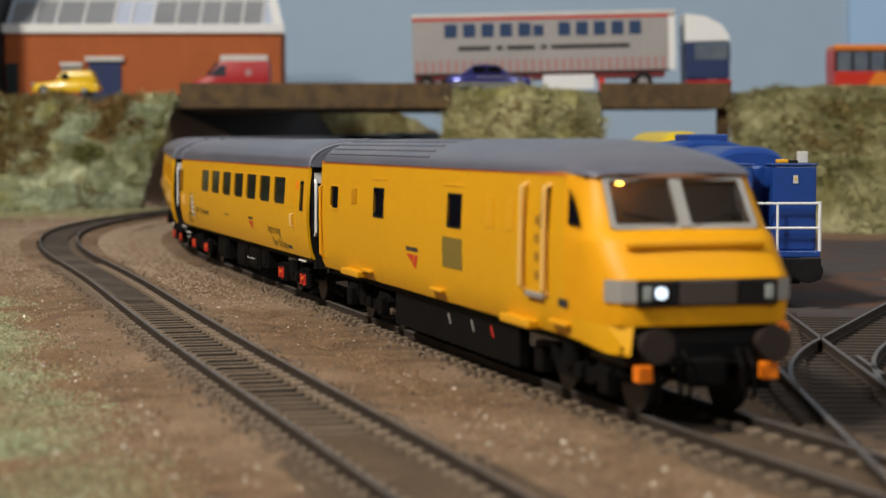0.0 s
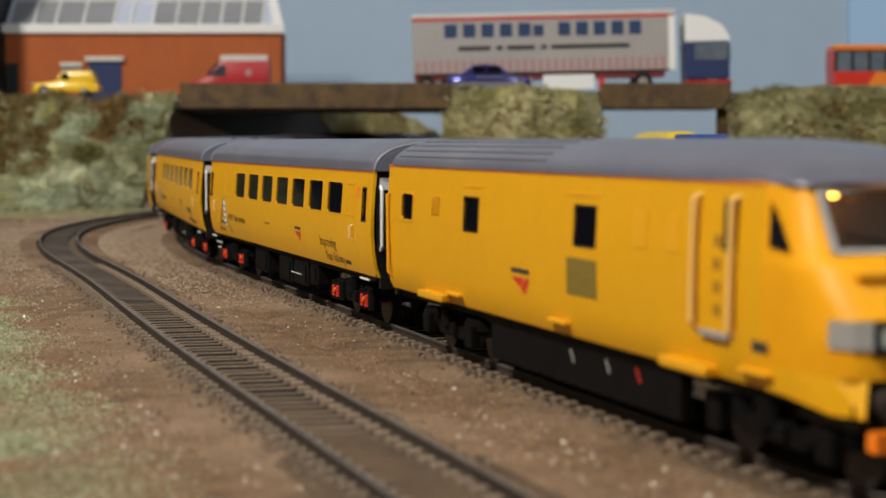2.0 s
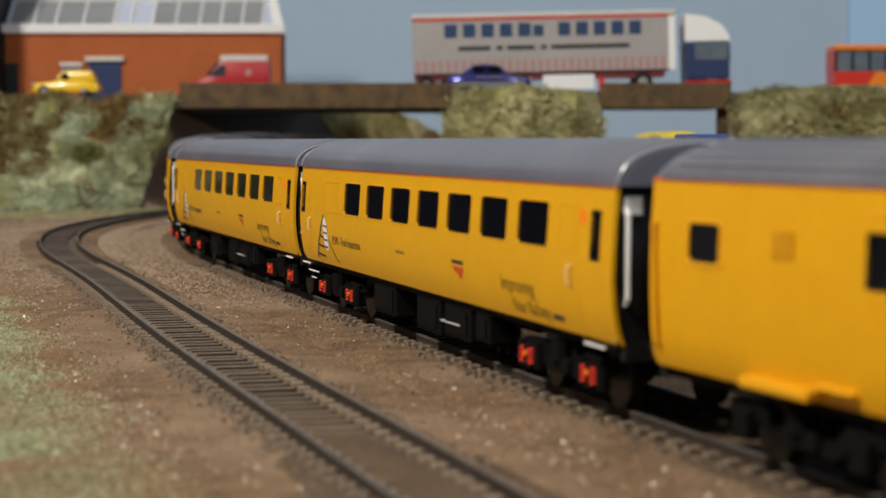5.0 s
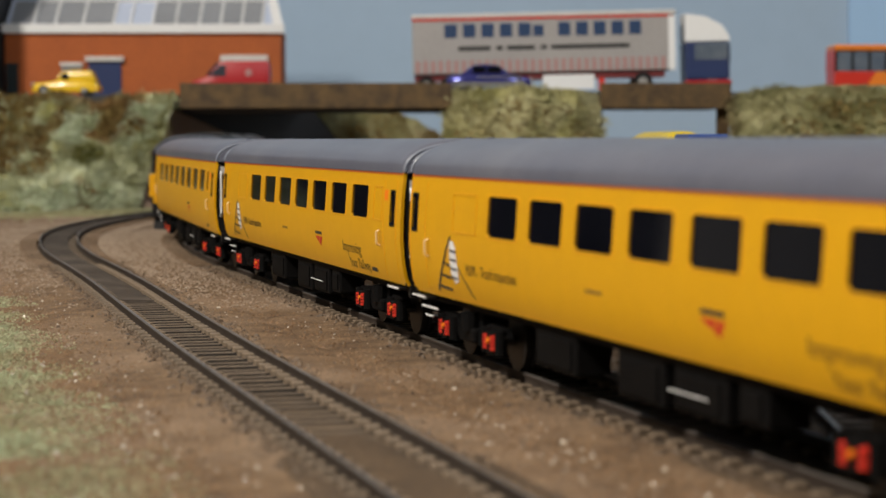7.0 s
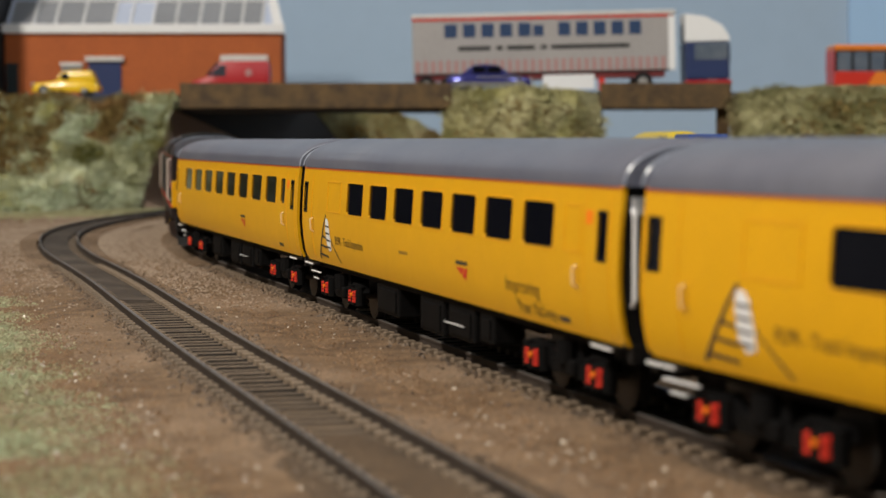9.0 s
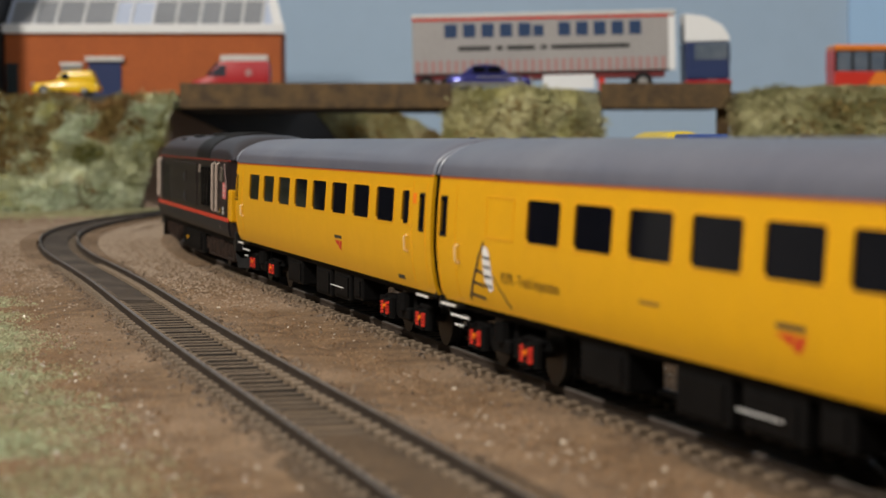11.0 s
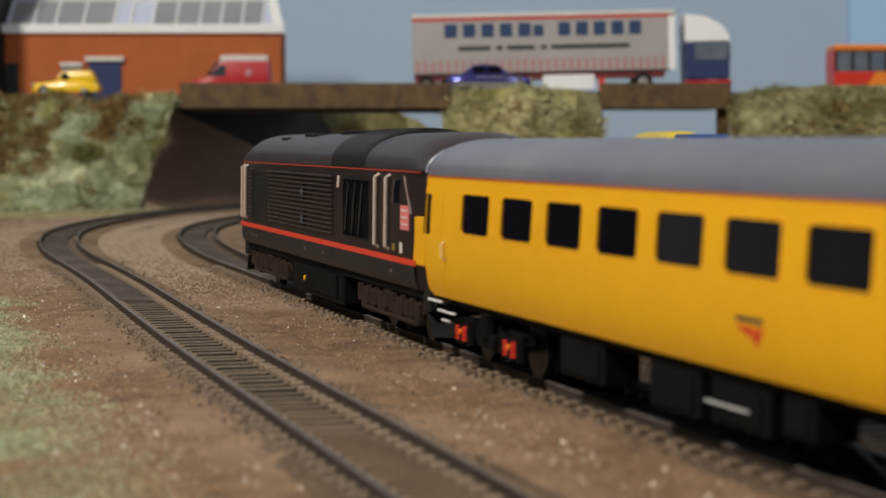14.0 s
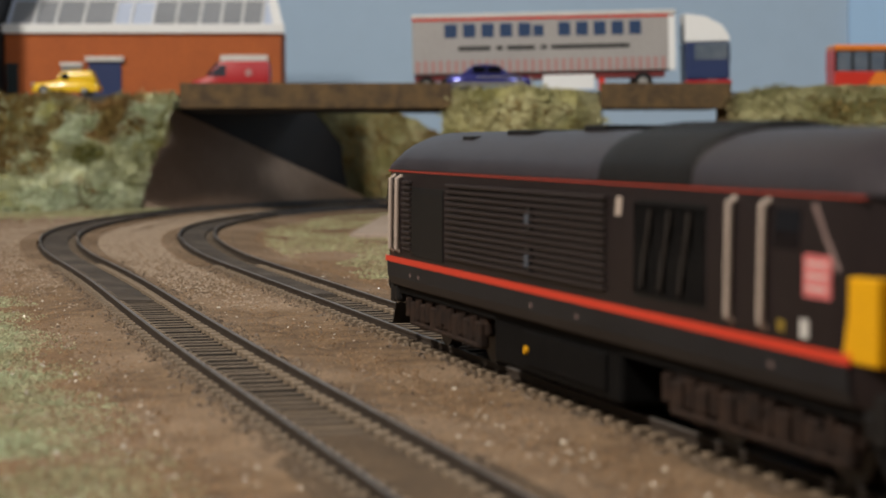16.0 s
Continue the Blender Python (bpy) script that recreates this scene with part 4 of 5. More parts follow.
def side_text(parent, text, y, z, size, mat, profile, width, sgn=-1, name="lettering"):
    """Lettering on a body side, reading towards the leading end on the near side."""
    c = bpy.data.curves.new("lettering", "FONT")
    c.body, c.size, c.extrude = text, size * MM, 0.00003
    tmp = bpy.data.objects.new("lettering", c)
    scene.collection.objects.link(tmp)
    me = bpy.data.meshes.new_from_object(tmp.evaluated_get(bpy.context.evaluated_depsgraph_get()))
    bpy.data.objects.remove(tmp)
    me.materials.clear()
    me.materials.append(mat)
    wide = max(v.co.x for v in me.vertices) / MM
    for v in me.vertices:
        yy, zz = y + sgn * v.co.x / MM * width / wide, z + v.co.y / MM
        v.co = Vector((sgn * (side_x(profile, zz) + 0.06 + max(0, v.co.z / MM)), yy, zz)) * MM
    ob = new(name, me)
    ob.parent = parent
    return ob


def decal(profile, pts, sgn, proud=0.07):
    """Painted shape on a body side: a flat outline of (y, z) bent over the curve of the side."""
    bm = bmesh.new()
    bm.faces.new([bm.verts.new((0, a, b)) for a, b in pts])
    for _, z in profile[1:-1]:
        bmesh.ops.bisect_plane(bm, geom=bm.verts[:] + bm.edges[:] + bm.faces[:], plane_co=(0, 0, z), plane_no=(0, 0, 1))
    for v in bm.verts:
        v.co.x = sgn * (side_x(profile, v.co.z) + proud)
    return bm


def side_plate(profile, y0, y1, z0, z1, sgn, proud=0.15, bm=None):
    bm = bm or bmesh.new()
    rings = []
    for z in [z0] + [p[1] for p in profile if z0 + .3 < p[1] < z1 - .3] + [z1]:
        a, b = sgn * (side_x(profile, z) - .2), sgn * (side_x(profile, z) + proud)
        rings.append([(a, y0, z), (b, y0, z), (b, y1, z), (a, y1, z)])
    return loft(bm, rings, closed=True, caps=True)


def build_bogie(parent, y, base, r, frame_mat, style, axles=(-1, 1)):
    """Bogie under a vehicle: pivot Empty-like frame mesh, springs and two wheelsets."""
    half = base / 2
    bm = bmesh.new()
    for s in (-1, 1):
        # swan-neck side frame
        pr = [(-half - 6, 7.2), (-half - 5, 9.2), (-half + 5, 9.4), (-half + 8, 7.0), (half - 8, 7.0), (half - 5, 9.4), (half + 5, 9.2), (half + 6, 7.2), (half - 4, 6.4), (half - 8, 4.2), (-half + 8, 4.2), (-half + 4, 6.4)]
        poly(bm, [(s * 14.0, a, b) for a, b in pr], (s * -2.0, 0, 0))
        for e in axles:
            box(bm, min(s * 13, s * 15.4), max(s * 13, s * 15.4), e * half - 2.4, e * half + 2.4, 3.6, 8.2, bev=0.4)
            if style == "coach":
                for k in (-4.6, 4.6):
                    disc(bm, (s * 14.2, e * half + k, 6.3), "z", 1.3, 5.0, 10)
        if style == "loco":
            box(bm, *sorted((s * 12.6, s * 14.4)), -half - 11, half + 11, 6.6, 11.2, bev=0.6)
            for k in range(7):
                yy = -half - 8 + k * (2 * half + 16) / 6
                box(bm, *sorted((s * 13.4, s * 15.6)), yy - 2.2, yy + 2.2, 4.0 + (k % 2) * 1.4, 9.6, bev=0.5)
                disc(bm, (s * 15.0, yy + 3.2, 8.2), "z", 1.2, 4.4, 10)
            tube(bm, [(s * 15.2, -half - 9, 4.6), (s * 15.2, half + 9, 4.6)], 0.6)
        box(bm, min(s * 12.5, s * 15), max(s * 12.5, s * 15), -5, 5, 4.5, 7.5, bev=0.5)
        disc(bm, (s * 14.2, 0, 8.8), "z", 2.2, 4, 12)
    box(bm, -13, 13, -5, 5, 6, 11)
    bg = part("bogie", bm, frame_mat, parent)
    bg.location = (0, y * MM, 0)
    for e in (-1, 1):
        w = bmesh.new()
        for s in (-1, 1):
            disc(w, (s * 8.3, 0, 0), "x", r, 1.8, 24)
            disc(w, (s * 7.3, 0, 0), "x", r + 0.7, 0.5, 24)
            for k in range(6):
                a = k * math.pi / 3
                disc(w, (s * 9.3, math.cos(a) * r * .55, math.sin(a) * r * .55), "x", 0.6, 0.3, 6)
        disc(w, (0, 0, 0), "x", 1.0, 26, 8)
        k0 = len(w.faces)
        for s in (-1, 1):
            disc(w, (s * 9.3, 0, 0), "x", r + 0.02, 0.25, 24)
            disc(w, (s * 9.44, 0, 0), "x", r - 0.9, 0.12, 24)
        for i, f in enumerate(w.faces):
            if k0 <= i < k0 + 26 or k0 + 52 <= i < k0 + 78:
                f.material_index = 1
        ws = part("wheelset", w, [RUST if style == "loco" else BLACK, RIM], bg)
        ws.location = (0, e * half * MM, r * MM)
        WHEELS.append((ws, r, bg))
    if style == "coach":
        for e in (-1, 1):
            for s in (-1, 1):
                for k in (-2.4, 2.4):
                    sp = bmesh.new()
                    for c in range(4):
                        disc(sp, (s * 14.9, e * half + k, 4.9 + c * 0.8), "z", 1.05, 0.5, 12)
                    disc(sp, (s * 14.9, e * half + k, 6.1), "z", 0.6, 3.2, 8)
                    part("spring", sp, RED, bg, "bright red coil spring")
                part("axlebox_cover", disc(bmesh.new(), (s * 15.6, e * half, 6.4), "x", 0.6, 0.6, 10), ORANGE, bg, "orange axlebox cover")
    BOGIES.append((bg, parent, y))
    return bg


WHEELS, BOGIES, VEHICLES = [], [], []


def logo(parent, y, z, profile, sgn=-1, f=0.78):
    """Operator's mark: a red split triangle under a dark bar."""
    side = lambda pts: decal(profile, [(y + (a - y) * f, z + (b - z) * f) for a, b in pts], sgn)
    part("logo_bar", side([(y + 5.6, z + 2.2), (y + 5.6, z + 3.2), (y - 5.6, z + 3.2), (y - 5.6, z + 2.2)]), LETTER, parent)
    part("logo_mark", side([(y + 6, z + 1.4), (y + .4, z - .6), (y - 2.2, z + 1.4)]), RED, parent)
    part("logo_mark", side([(y - 3, z + 1.4), (y - .2, z - .8), (y - 3.0, z - 2.0), (y - 5.6, z + 1.4)]), RED, parent)


def coach_ends(parent, y_end, s, half, gz):
    """Black end wall, gangway and white pipes. s: -1 leading end, +1 tail end."""
    a, b = sorted((y_end - s * 1.2, y_end - s * 0.2))
    part("end_wall", boxed(-half + .6, half - .6, a, b, 13, gz + 1), BLACK, parent)
    a, b = sorted((y_end - s * 0.3, y_end + s * 3.4))
    part("gangway", boxed(-5.5, 5.5, a, b, 13, 39, bev=0.5), BLACK, parent)
    for x in (-half + 1.6, half - 1.6):
        part("handrail", tube(bmesh.new(), [(x, y_end + s * .2, 20), (x, y_end + s * 1.3, 21), (x, y_end + s * 1.3, 35), (x, y_end + s * .2, 36)], 0.45), WHITE, parent, "white end handrail")
    for x in (-10.5, 10.5):
        bm = disc(bmesh.new(), (x, y_end + s * 2.5, 12.8), "y", 1.3, 5, 12)
        disc(bm, (x, y_end + s * 5.0, 12.8), "y", 2.7, 0.9, 18)
        part("buffer", bm, BLACK, parent)
    part("buffer_beam", boxed(-16, 16, *sorted((y_end - s * 1.5, y_end + s * 0.5)), 10.5, 13.5), BLACK, parent)
    part("notice_plate", boxed(-half + 1.4, -half + 4.5, *sorted((y_end, y_end + s * 0.25)), 35, 38), WHITE_DULL, parent)


def coach_side(parent, windows, doors, sgn, toilet=None):
    pr = COACH_PROFILE
    holes = [(y - 8.9, y + 8.9, 28, 36.1) for y in windows] + [(y - 2.1, y + 2.1, 27.2, 35.2) for y in doors]
    if toilet is not None:
        holes.append((toilet - 3.4, toilet + 3.4, 28.2, 35.8))
    body = part("side_panel", side_skin(pr, -130, 126.4, holes, sgn), COACH_YELLOW, parent, smooth=True)
    for h in holes:
        w = part("window", pane(pr, *h, sgn), GLASS, parent)
        part("window_frame", ring_frame(pr, *h, sgn, 0.35, 0.1), YELLOW_LIGHT if h[1] - h[0] > 6 else BLACK, w)
    for s in (-1, 1):
        # recessed door outlines and hinges
        for yy in (113.5, 125.6):
            part("door_edge", side_plate(pr, s * yy - .2, s * yy + .2, 14.5, 38, sgn, 0.1), YELLOW_LIGHT, parent)
        bm = tube(bmesh.new(), [(sgn * (side_x(pr, 25) + .2), s * 110.5, 25.6), (sgn * (side_x(pr, 25) + 1.0), s * 110.5, 25.2), (sgn * (side_x(pr, 22) + 1.0), s * 110.5, 22.2), (sgn * (side_x(pr, 22) + .2), s * 110.5, 21.8)], 0.3)
        part("grab_handle", bm, HANDLE, parent)
        a, b = (93.2, 77.2) if s > 0 else (-103.2, -111.4)
        if toilet is None:
            part("end_panel_outline", side_plate(pr, a - .15, a + .15, 28, 36.2, sgn, .14, side_plate(pr, b - .15, b + .15, 28, 36.2, sgn, .14, side_plate(pr, *sorted((a, b)), 35.9, 36.2, sgn, .14, side_plate(pr, *sorted((a, b)), 27.8, 28.1, sgn, .14)))), YELLOW_LIGHT, parent)
        stp = part("step_board", boxed(*sorted((sgn * 15.0, sgn * 17.6)), *sorted((s * 114, s * 126)), 12.0, 12.6, bev=0.1), BLACK, parent)
        part("step_edge", boxed(*sorted((sgn * 17.62, sgn * 17.9)), *sorted((s * 115.5, s * 125.5)), 12.15, 12.6, bev=0.05), WHITE, stp, "white step edge")
    part("cantrail_line", side_plate(pr, -129.8, 126.2, 39.2, 39.72, sgn, 0.12), GUTTER, parent)


def coach_under(parent):
    for s in (-1, 1):
        for y0, y1, z0 in ((28, 50, 4.2), (-12, 8, 3.6), (-36, -16, 4.2), (-50, -40, 5.4)):
            b = part("equipment_box", boxed(*sorted((s * 8, s * 15)), y0, y1, z0, 11.8, bev=0.5), UNDER, parent)
            part("box_door", boxed(*sorted((s * 15, s * 15.4)), y0 + 2, y1 - 2, z0 + 1, 10.5, bev=0.15), UNDER, b)
    part("underframe", boxed(-15, 15, -128, 128, 11.5, 13.4), UNDER, parent)
    bm = bmesh.new()
    for s in (-1, 1):
        tube(bm, [(s * 9, -60, 11), (s * 9, -30, 4.6), (s * 9, 30, 4.6), (s * 9, 60, 11)], 0.5)
    part("truss_rod", bm, UNDER, parent)
    for s in (-1, 1):
        part("white_pipe", tube(bmesh.new(), [(s * 16.8, 121, 10.2), (s * 16.8, 109, 10.2)], 0.25), WHITE, parent, "thin white painted pipe")
        part("white_pipe", tube(bmesh.new(), [(s * 15.9, -16, 7.6), (s * 15.9, -31, 7.6)], 0.13), WHITE, parent, "thin white painted pipe")
        part("white_pipe", tube(bmesh.new(), [(s * 16.4, 119.5, 8.2), (s * 16.4, 114, 8.2)], 0.22), WHITE, parent, "thin white painted pipe")


def build_coach(label, kind):
    t = thing("coach", label, "railway coach", group="coaches of the yellow train")
    if kind == "survey":
        wins, toilet = [60.8 - 24.8 * i for i in range(7)], None
    else:
        wins, toilet = [91 - 25.5 * i for i in range(8)], -107.4
    for sgn in (-1, 1):
        coach_side(t, wins, (-122, 122) if kind == "survey" else (-122, 124.5), sgn, toilet)
    part("roof", roof_loft(-131.4, 127.8, 17.8, 39.7, 47.8, dome=4, drop=1.6), ROOF_GREY, t, smooth=True)
    for e in (-1, 1):
        coach_ends(t, -130 if e < 0 else 126.4, e, 17.5, 39)
    # Pale ribs at the roof ends hold the bright highlight in their colour.
    for y in (-130.9, 127.3):
        rib = [(17.5 * math.copysign(abs(math.cos(a)) ** .8, math.cos(a)), y, 39.8 + 6.9 * math.sin(a) ** .9) for a in np.linspace(0.03, math.pi - .03, 19)]
        part("roof_end_rib", tube(bmesh.new(), rib, .48, 6), ROOF_HIGHLIGHT, t, "pale grey roof edge with the highlight in its colour", smooth=True)
    bm = bmesh.new()
    for e in (-1, 1):
        for k in (-3.5, 3.5):
            disc(bm, (k, e * 112, 47.4), "z", 0.8, 1.2, 10)
    part("roof_vent", bm, ROOF_GREY, t)
    coach_under(t)
    pr = COACH_PROFILE
    for sgn in (-1, 1):
        k = -sgn  # the lettering stands mirrored end for end on the two sides
        logo(t, (-37.8 if kind == "survey" else -36) * k, 19.6, pr, sgn)
        if kind == "survey":
            side_text(t, "Improving", -67.8 * k, 18.4, 4.0, LETTER_SOFT, pr, 21, sgn)
            side_text(t, "Your Railway", -73.8 * k, 14.7, 3.6, LETTER_SOFT, pr, 23, sgn)
            side_text(t, "PLPR - Track Inspection", 84.2 * k, 19.4, 3.2, LETTER_SOFT, pr, 32, sgn)
            part("text_bar", side_plate(pr, *sorted((15.2 * k, 7.2 * k)), 20.8, 21.5, sgn, .06), material("faint_lettering", (.30, .16, .02), .6), t)
            # white perspective-track emblem
            sp = lambda pts, o=.07: decal(pr, [((a - 4.8) * k, b) for a, b in pts], sgn, o)
            part("emblem", sp([(99.6, 26), (97.4, 26), (95.6, 24.5), (94.6, 20), (94.6, 17.6), (97.5, 16.9), (99.6, 19), (100.2, 23)]), WHITE, t)
            for i in range(4):
                z = 18.0 + i * 1.9
                part("emblem_rung", sp([(99.8, z), (99.8, z + .5), (95.2, z + .3), (95.2, z - .2)], .12), LETTER, t)
            for i in range(3):
                z = 15.6 + i * 2.6
                part("emblem_rung", sp([(109.6 - i * 2.4, z), (109.4 - i * 2.4, z + .55), (100.0, z + .1), (100, z - .5)], .12), LETTER, t)
            part("emblem_rail", sp([(99.6, 27), (98.7, 27), (110.2, 14.6), (111.4, 14.6)], .13), LETTER, t)
            part("emblem_rail", sp([(94.6, 20.6), (93.9, 20.6), (84.6, 14.6), (85.8, 14.6)], .13), LETTER, t)
        part("number_bar", side_plate(pr, *sorted((-98 * k, -104 * k)), 14.9, 15.9, sgn, .06), LETTER, t)
        part("socket_plate", side_plate(pr, *sorted((-114 * k, -117 * k)), 33, 35.4, sgn, .1), ORANGE, t)
    for e in (-1, 1):
        build_bogie(t, e * 93, 34, 6.3, UNDER, "coach")
    VEHICLES.append([t, 0, 93])
    return t


C1 = build_coach("yellow survey coach coupled behind the driving trailer", "survey")
C2 = build_coach("yellow survey coach in the middle of the train", "survey")
C3 = build_coach("yellow coach coupled to the dark locomotive", "plain")

DVT_PROFILE = [(16.4, 12.2), (17.2, 14), (17.7, 18), (17.9, 24), (17.9, 30), (17.6, 36), (17.2, 41.6)]


def build_dvt():
    t = thing("driving_trailer", "yellow driving van trailer with a raked cab and lit headlight", "railway vehicle")
    pr = DVT_PROFILE
    B0, B1 = -84, 121
    for sgn in (-1, 1):
        holes = [(98.3, 108, 29.2, 35), (48.6, 58.5, 28.7, 35.4), (-18.8, -8.4, 29, 35.8), (-75.5, -71.5, 31.5, 38.5)]
        part("side_panel", side_skin(pr, B0, B1, holes, sgn), YELLOW, t, smooth=True)
        for i, h in enumerate(holes):
            w = part("window", pane(pr, *h, sgn), GLASS, t)
            part("window_frame", ring_frame(pr, *h, sgn, 0.6 if i == 0 else 0.3, 0.15), YELLOW_LIGHT if i == 0 else BLACK, w)
        g = part("grille", side_plate(pr, -19.6, -4.6, 20, 26.6, sgn, .12), material("olive_mesh_grille", (0.20, 0.14, 0.02), .6, grain=.2), t)
        for k in range(8):
            part("louvre", side_plate(pr, 77, 83, 31.2 + k * .5, 31.5 + k * .5, sgn, .3), YELLOW_LIGHT, t)
        for y0, y1 in ((60, 46), (-4, -20), (-36, -42), (-50, -55)):
            part("rain_strip" if y0 > -30 else "vent_panel", side_plate(pr, y1, y0, 37.6 if y0 > -30 else 30, 38 if y0 > -30 else 36, sgn, .15), YELLOW_LIGHT, t)
        for y in (-62.5, -76):
            bm = tube(bmesh.new(), [(sgn * 17.3, y, 39.2), (sgn * 18.6, y, 38.8), (sgn * 18.8, y + .6, 20), (sgn * 17.8, y + .6, 19.2)], 0.55, 8)
            part("door_handrail", bm, material("pale_yellow_rail", (0.80, 0.52, 0.16), .4), t)
        part("door_step", boxed(*sorted((sgn * 17.4, sgn * 18.6)), -74, -64, 18.2, 19.2, bev=.2), SILVER, t)
        for y0, y1, z0 in ((-50, -68, 12.2), (90, 71, 12.4)):
            part("footstep", boxed(*sorted((sgn * 16, sgn * 19.2)), *sorted((y0, y1)), z0, z0 + 1.6, bev=.3), YELLOW_LIGHT, t)
        for y in (66, 0, -82):
            part("lifting_bracket", boxed(*sorted((sgn * 17, sgn * 18.4)), y - 5, y + 5, 14.2, 14.9, bev=.2), YELLOW_LIGHT, t)
        bm = tube(bmesh.new(), [(sgn * 17.2, 119, 35), (sgn * 18.4, 119, 34.5), (sgn * 18.4, 118, 16), (sgn * 17.4, 118, 15)], .4)
        part("end_handrail", bm, YELLOW_LIGHT, t)
        part("cantrail_line", side_plate(pr, B0, B1, 41.0, 41.5, sgn, .12), GUTTER, t)
        part("skirt", boxed(*sorted((sgn * 12, sgn * 14.5)), -48, 50, 2.6, 12, bev=.4), UNDER, t)
        for y in (-16, 2, -30):
            bm = tube(bmesh.new(), [(sgn * 14.7, y, 9.2), (sgn * 14.7, y - 1.8, 7.0)], .15)
            part("skirt_latch", bm, RED if y == -30 else SILVER, t)
        k = -sgn
        logo(t, 21.5, 19.8, pr, sgn, 0.95)
        part("number_bar", side_plate(pr, -86, -81, 17.5, 19, sgn, .06), LETTER, t)
        for c in range(4):
            part("door_mark", side_plate(pr, -70.5, -68, 21.5 + c * 3.4, 23.2 + c * 3.4, sgn, .08), material("brown_stencil", (.35, .17, .01), .6), t)
    # roof with ribs
    part("roof", roof_loft(-55, B1 + .5, 17.5, 41.4, 47.7, dome=6, drop=3.5, front=False), ROOF_GREY, t, smooth=True)
    for k in range(5):
        for s in (-1, 1):
            a = math.pi * (0.1 + 0.075 * k)
            x, z = 17.5 * math.cos(a) ** .8, 41.4 + 6.3 * math.sin(a) ** .9
            part("roof_rib", tube(bmesh.new(), [(s * x, B1 - 8, z + .05), (s * x, 10, z + .05)], .22, 5), ROOF_GREY, t)
    # raked cab: rows of (front y, front half width, corner y, corner half width, z)
    rows = [(-90.8, 12.7, -88.6, 15.2, 41.3), (-90.9, 12.7, -88.8, 15.4, 40.4), (-97.0, 13.2, -93.6, 16.8, 32.0), (-100.6, 13.3, -96.2, 17.1, 30.4), (-101.0, 13.3, -96.6, 17.2, 29.8),
            (-101.4, 13.3, -97.4, 17.2, 28.8), (-106.6, 13.2, -103.0, 16.7, 24.0), (-106.8, 13.2, -103.4, 16.6, 19.0), (-106.5, 13.1, -102.8, 16.5, 16.0)]
    bm = bmesh.new()
    rings = []
    for y, h, yc, hc, z in rows:
        hb = side_x(pr, z)
        half_row = [(hb, B0, z), ((hb + hc) / 2 + .15, (B0 + yc) / 2, z), (hc, yc, z), ((h + hc) / 2 + .35, (y + yc) / 2 - .55, z), (h, y, z), (h * .5, y - .45, z)]
        rings.append([bm.verts.new(q) for q in half_row] + [bm.verts.new((0, y - .6, z))] + [bm.verts.new((-q[0], q[1], q[2])) for q in half_row[::-1]])
    for i, (a, b) in enumerate(zip(rings, rings[1:])):
        for j in range(len(a) - 1):
            if i == 1 and 4 <= j <= 7:
                continue
            bm.faces.new((a[j], a[j + 1], b[j + 1], b[j]))
    part("cab_shell", bm, YELLOW_WARM_LIT, t, "bright yellow raked cab front", smooth=True)
    part("nose_ridge", boxed(-12.7, 12.7, -102.9, -99.6, 28.7, 30.2, bev=.62), YELLOW_WARM_LIT, t, smooth=True)
    for s in (-1, 1):
        bm = loft(bmesh.new(), [[(s * side_x(pr, 16), B0, 16.1), (s * 17.0, B0, 12.3)], [(s * 17.2, -92, 16.1), (s * 17.0, -90, 12.2)], [(s * 16.5, -102.8, 16.1), (s * 16.6, -102.5, 11.2)], [(s * 13.1, -106.5, 16.1), (s * 14.0, -107.4, 11.0)]])
        part("valance", bm, YELLOW, t)
    # roof front: the grey skin rolls down to the lip above the windscreens
    rf = []
    for y, half, gz, top in ((-55, 17.5, 41.4, 47.7), (-65, 17.4, 41.4, 47.35), (-72, 17.35, 41.4, 46.8), (-78, 17.25, 41.4, 46.0), (-84, 16.9, 41.3, 44.9), (-88, 16.2, 41.2, 43.7), (-90.2, 15.2, 41.1, 42.6), (-91.2, 14.2, 41.0, 41.6)):
        rf.append([(half * math.copysign(abs(math.cos(a)) ** .8, math.cos(a)), y - 0.7 * math.sin(a) * (1 if y < -86 else 0), gz + (top - gz) * math.sin(a) ** .9) for a in np.linspace(0, math.pi, 17)])
    part("roof_front", loft(bmesh.new(), rf), ROOF_GREY, t, smooth=True)
    lip = tube(bmesh.new(), [(x, -90.9 + 2.4 * abs(x / 15) ** 3 - .5 * (1 - abs(x / 15)), 40.9) for x in np.linspace(-15.2, 15.2, 17)], .75, 8)
    part("roof_lip", lip, material("brown_lip", (.24, .11, .05), .5), t)
    # windscreens in a grey surround
    fr = bmesh.new()
    for a, b in (((-12.7, -90.9, 40.4), (-13.2, -97.0, 32.0)), ((12.7, -90.9, 40.4), (13.2, -97.0, 32.0)), ((0, -91.5, 40.4), (0, -97.6, 32.0)), ((-12.7, -90.9, 40.3), (12.7, -90.9, 40.3)), ((-13.2, -97.1, 32.1), (13.2, -97.1, 32.1))):
        w = 1.1 if a[0] == 0 else .5
        d = (Vector(b) - Vector(a)).normalized()
        sd = d.cross(Vector((0, -.8, .6))).normalized() * w
        poly(fr, [Vector(a) - sd, Vector(a) + sd, Vector(b) + sd, Vector(b) - sd], (0, -.35, .3))
    part("windscreen_surround", fr, SILVER, t, "grey windscreen surround")
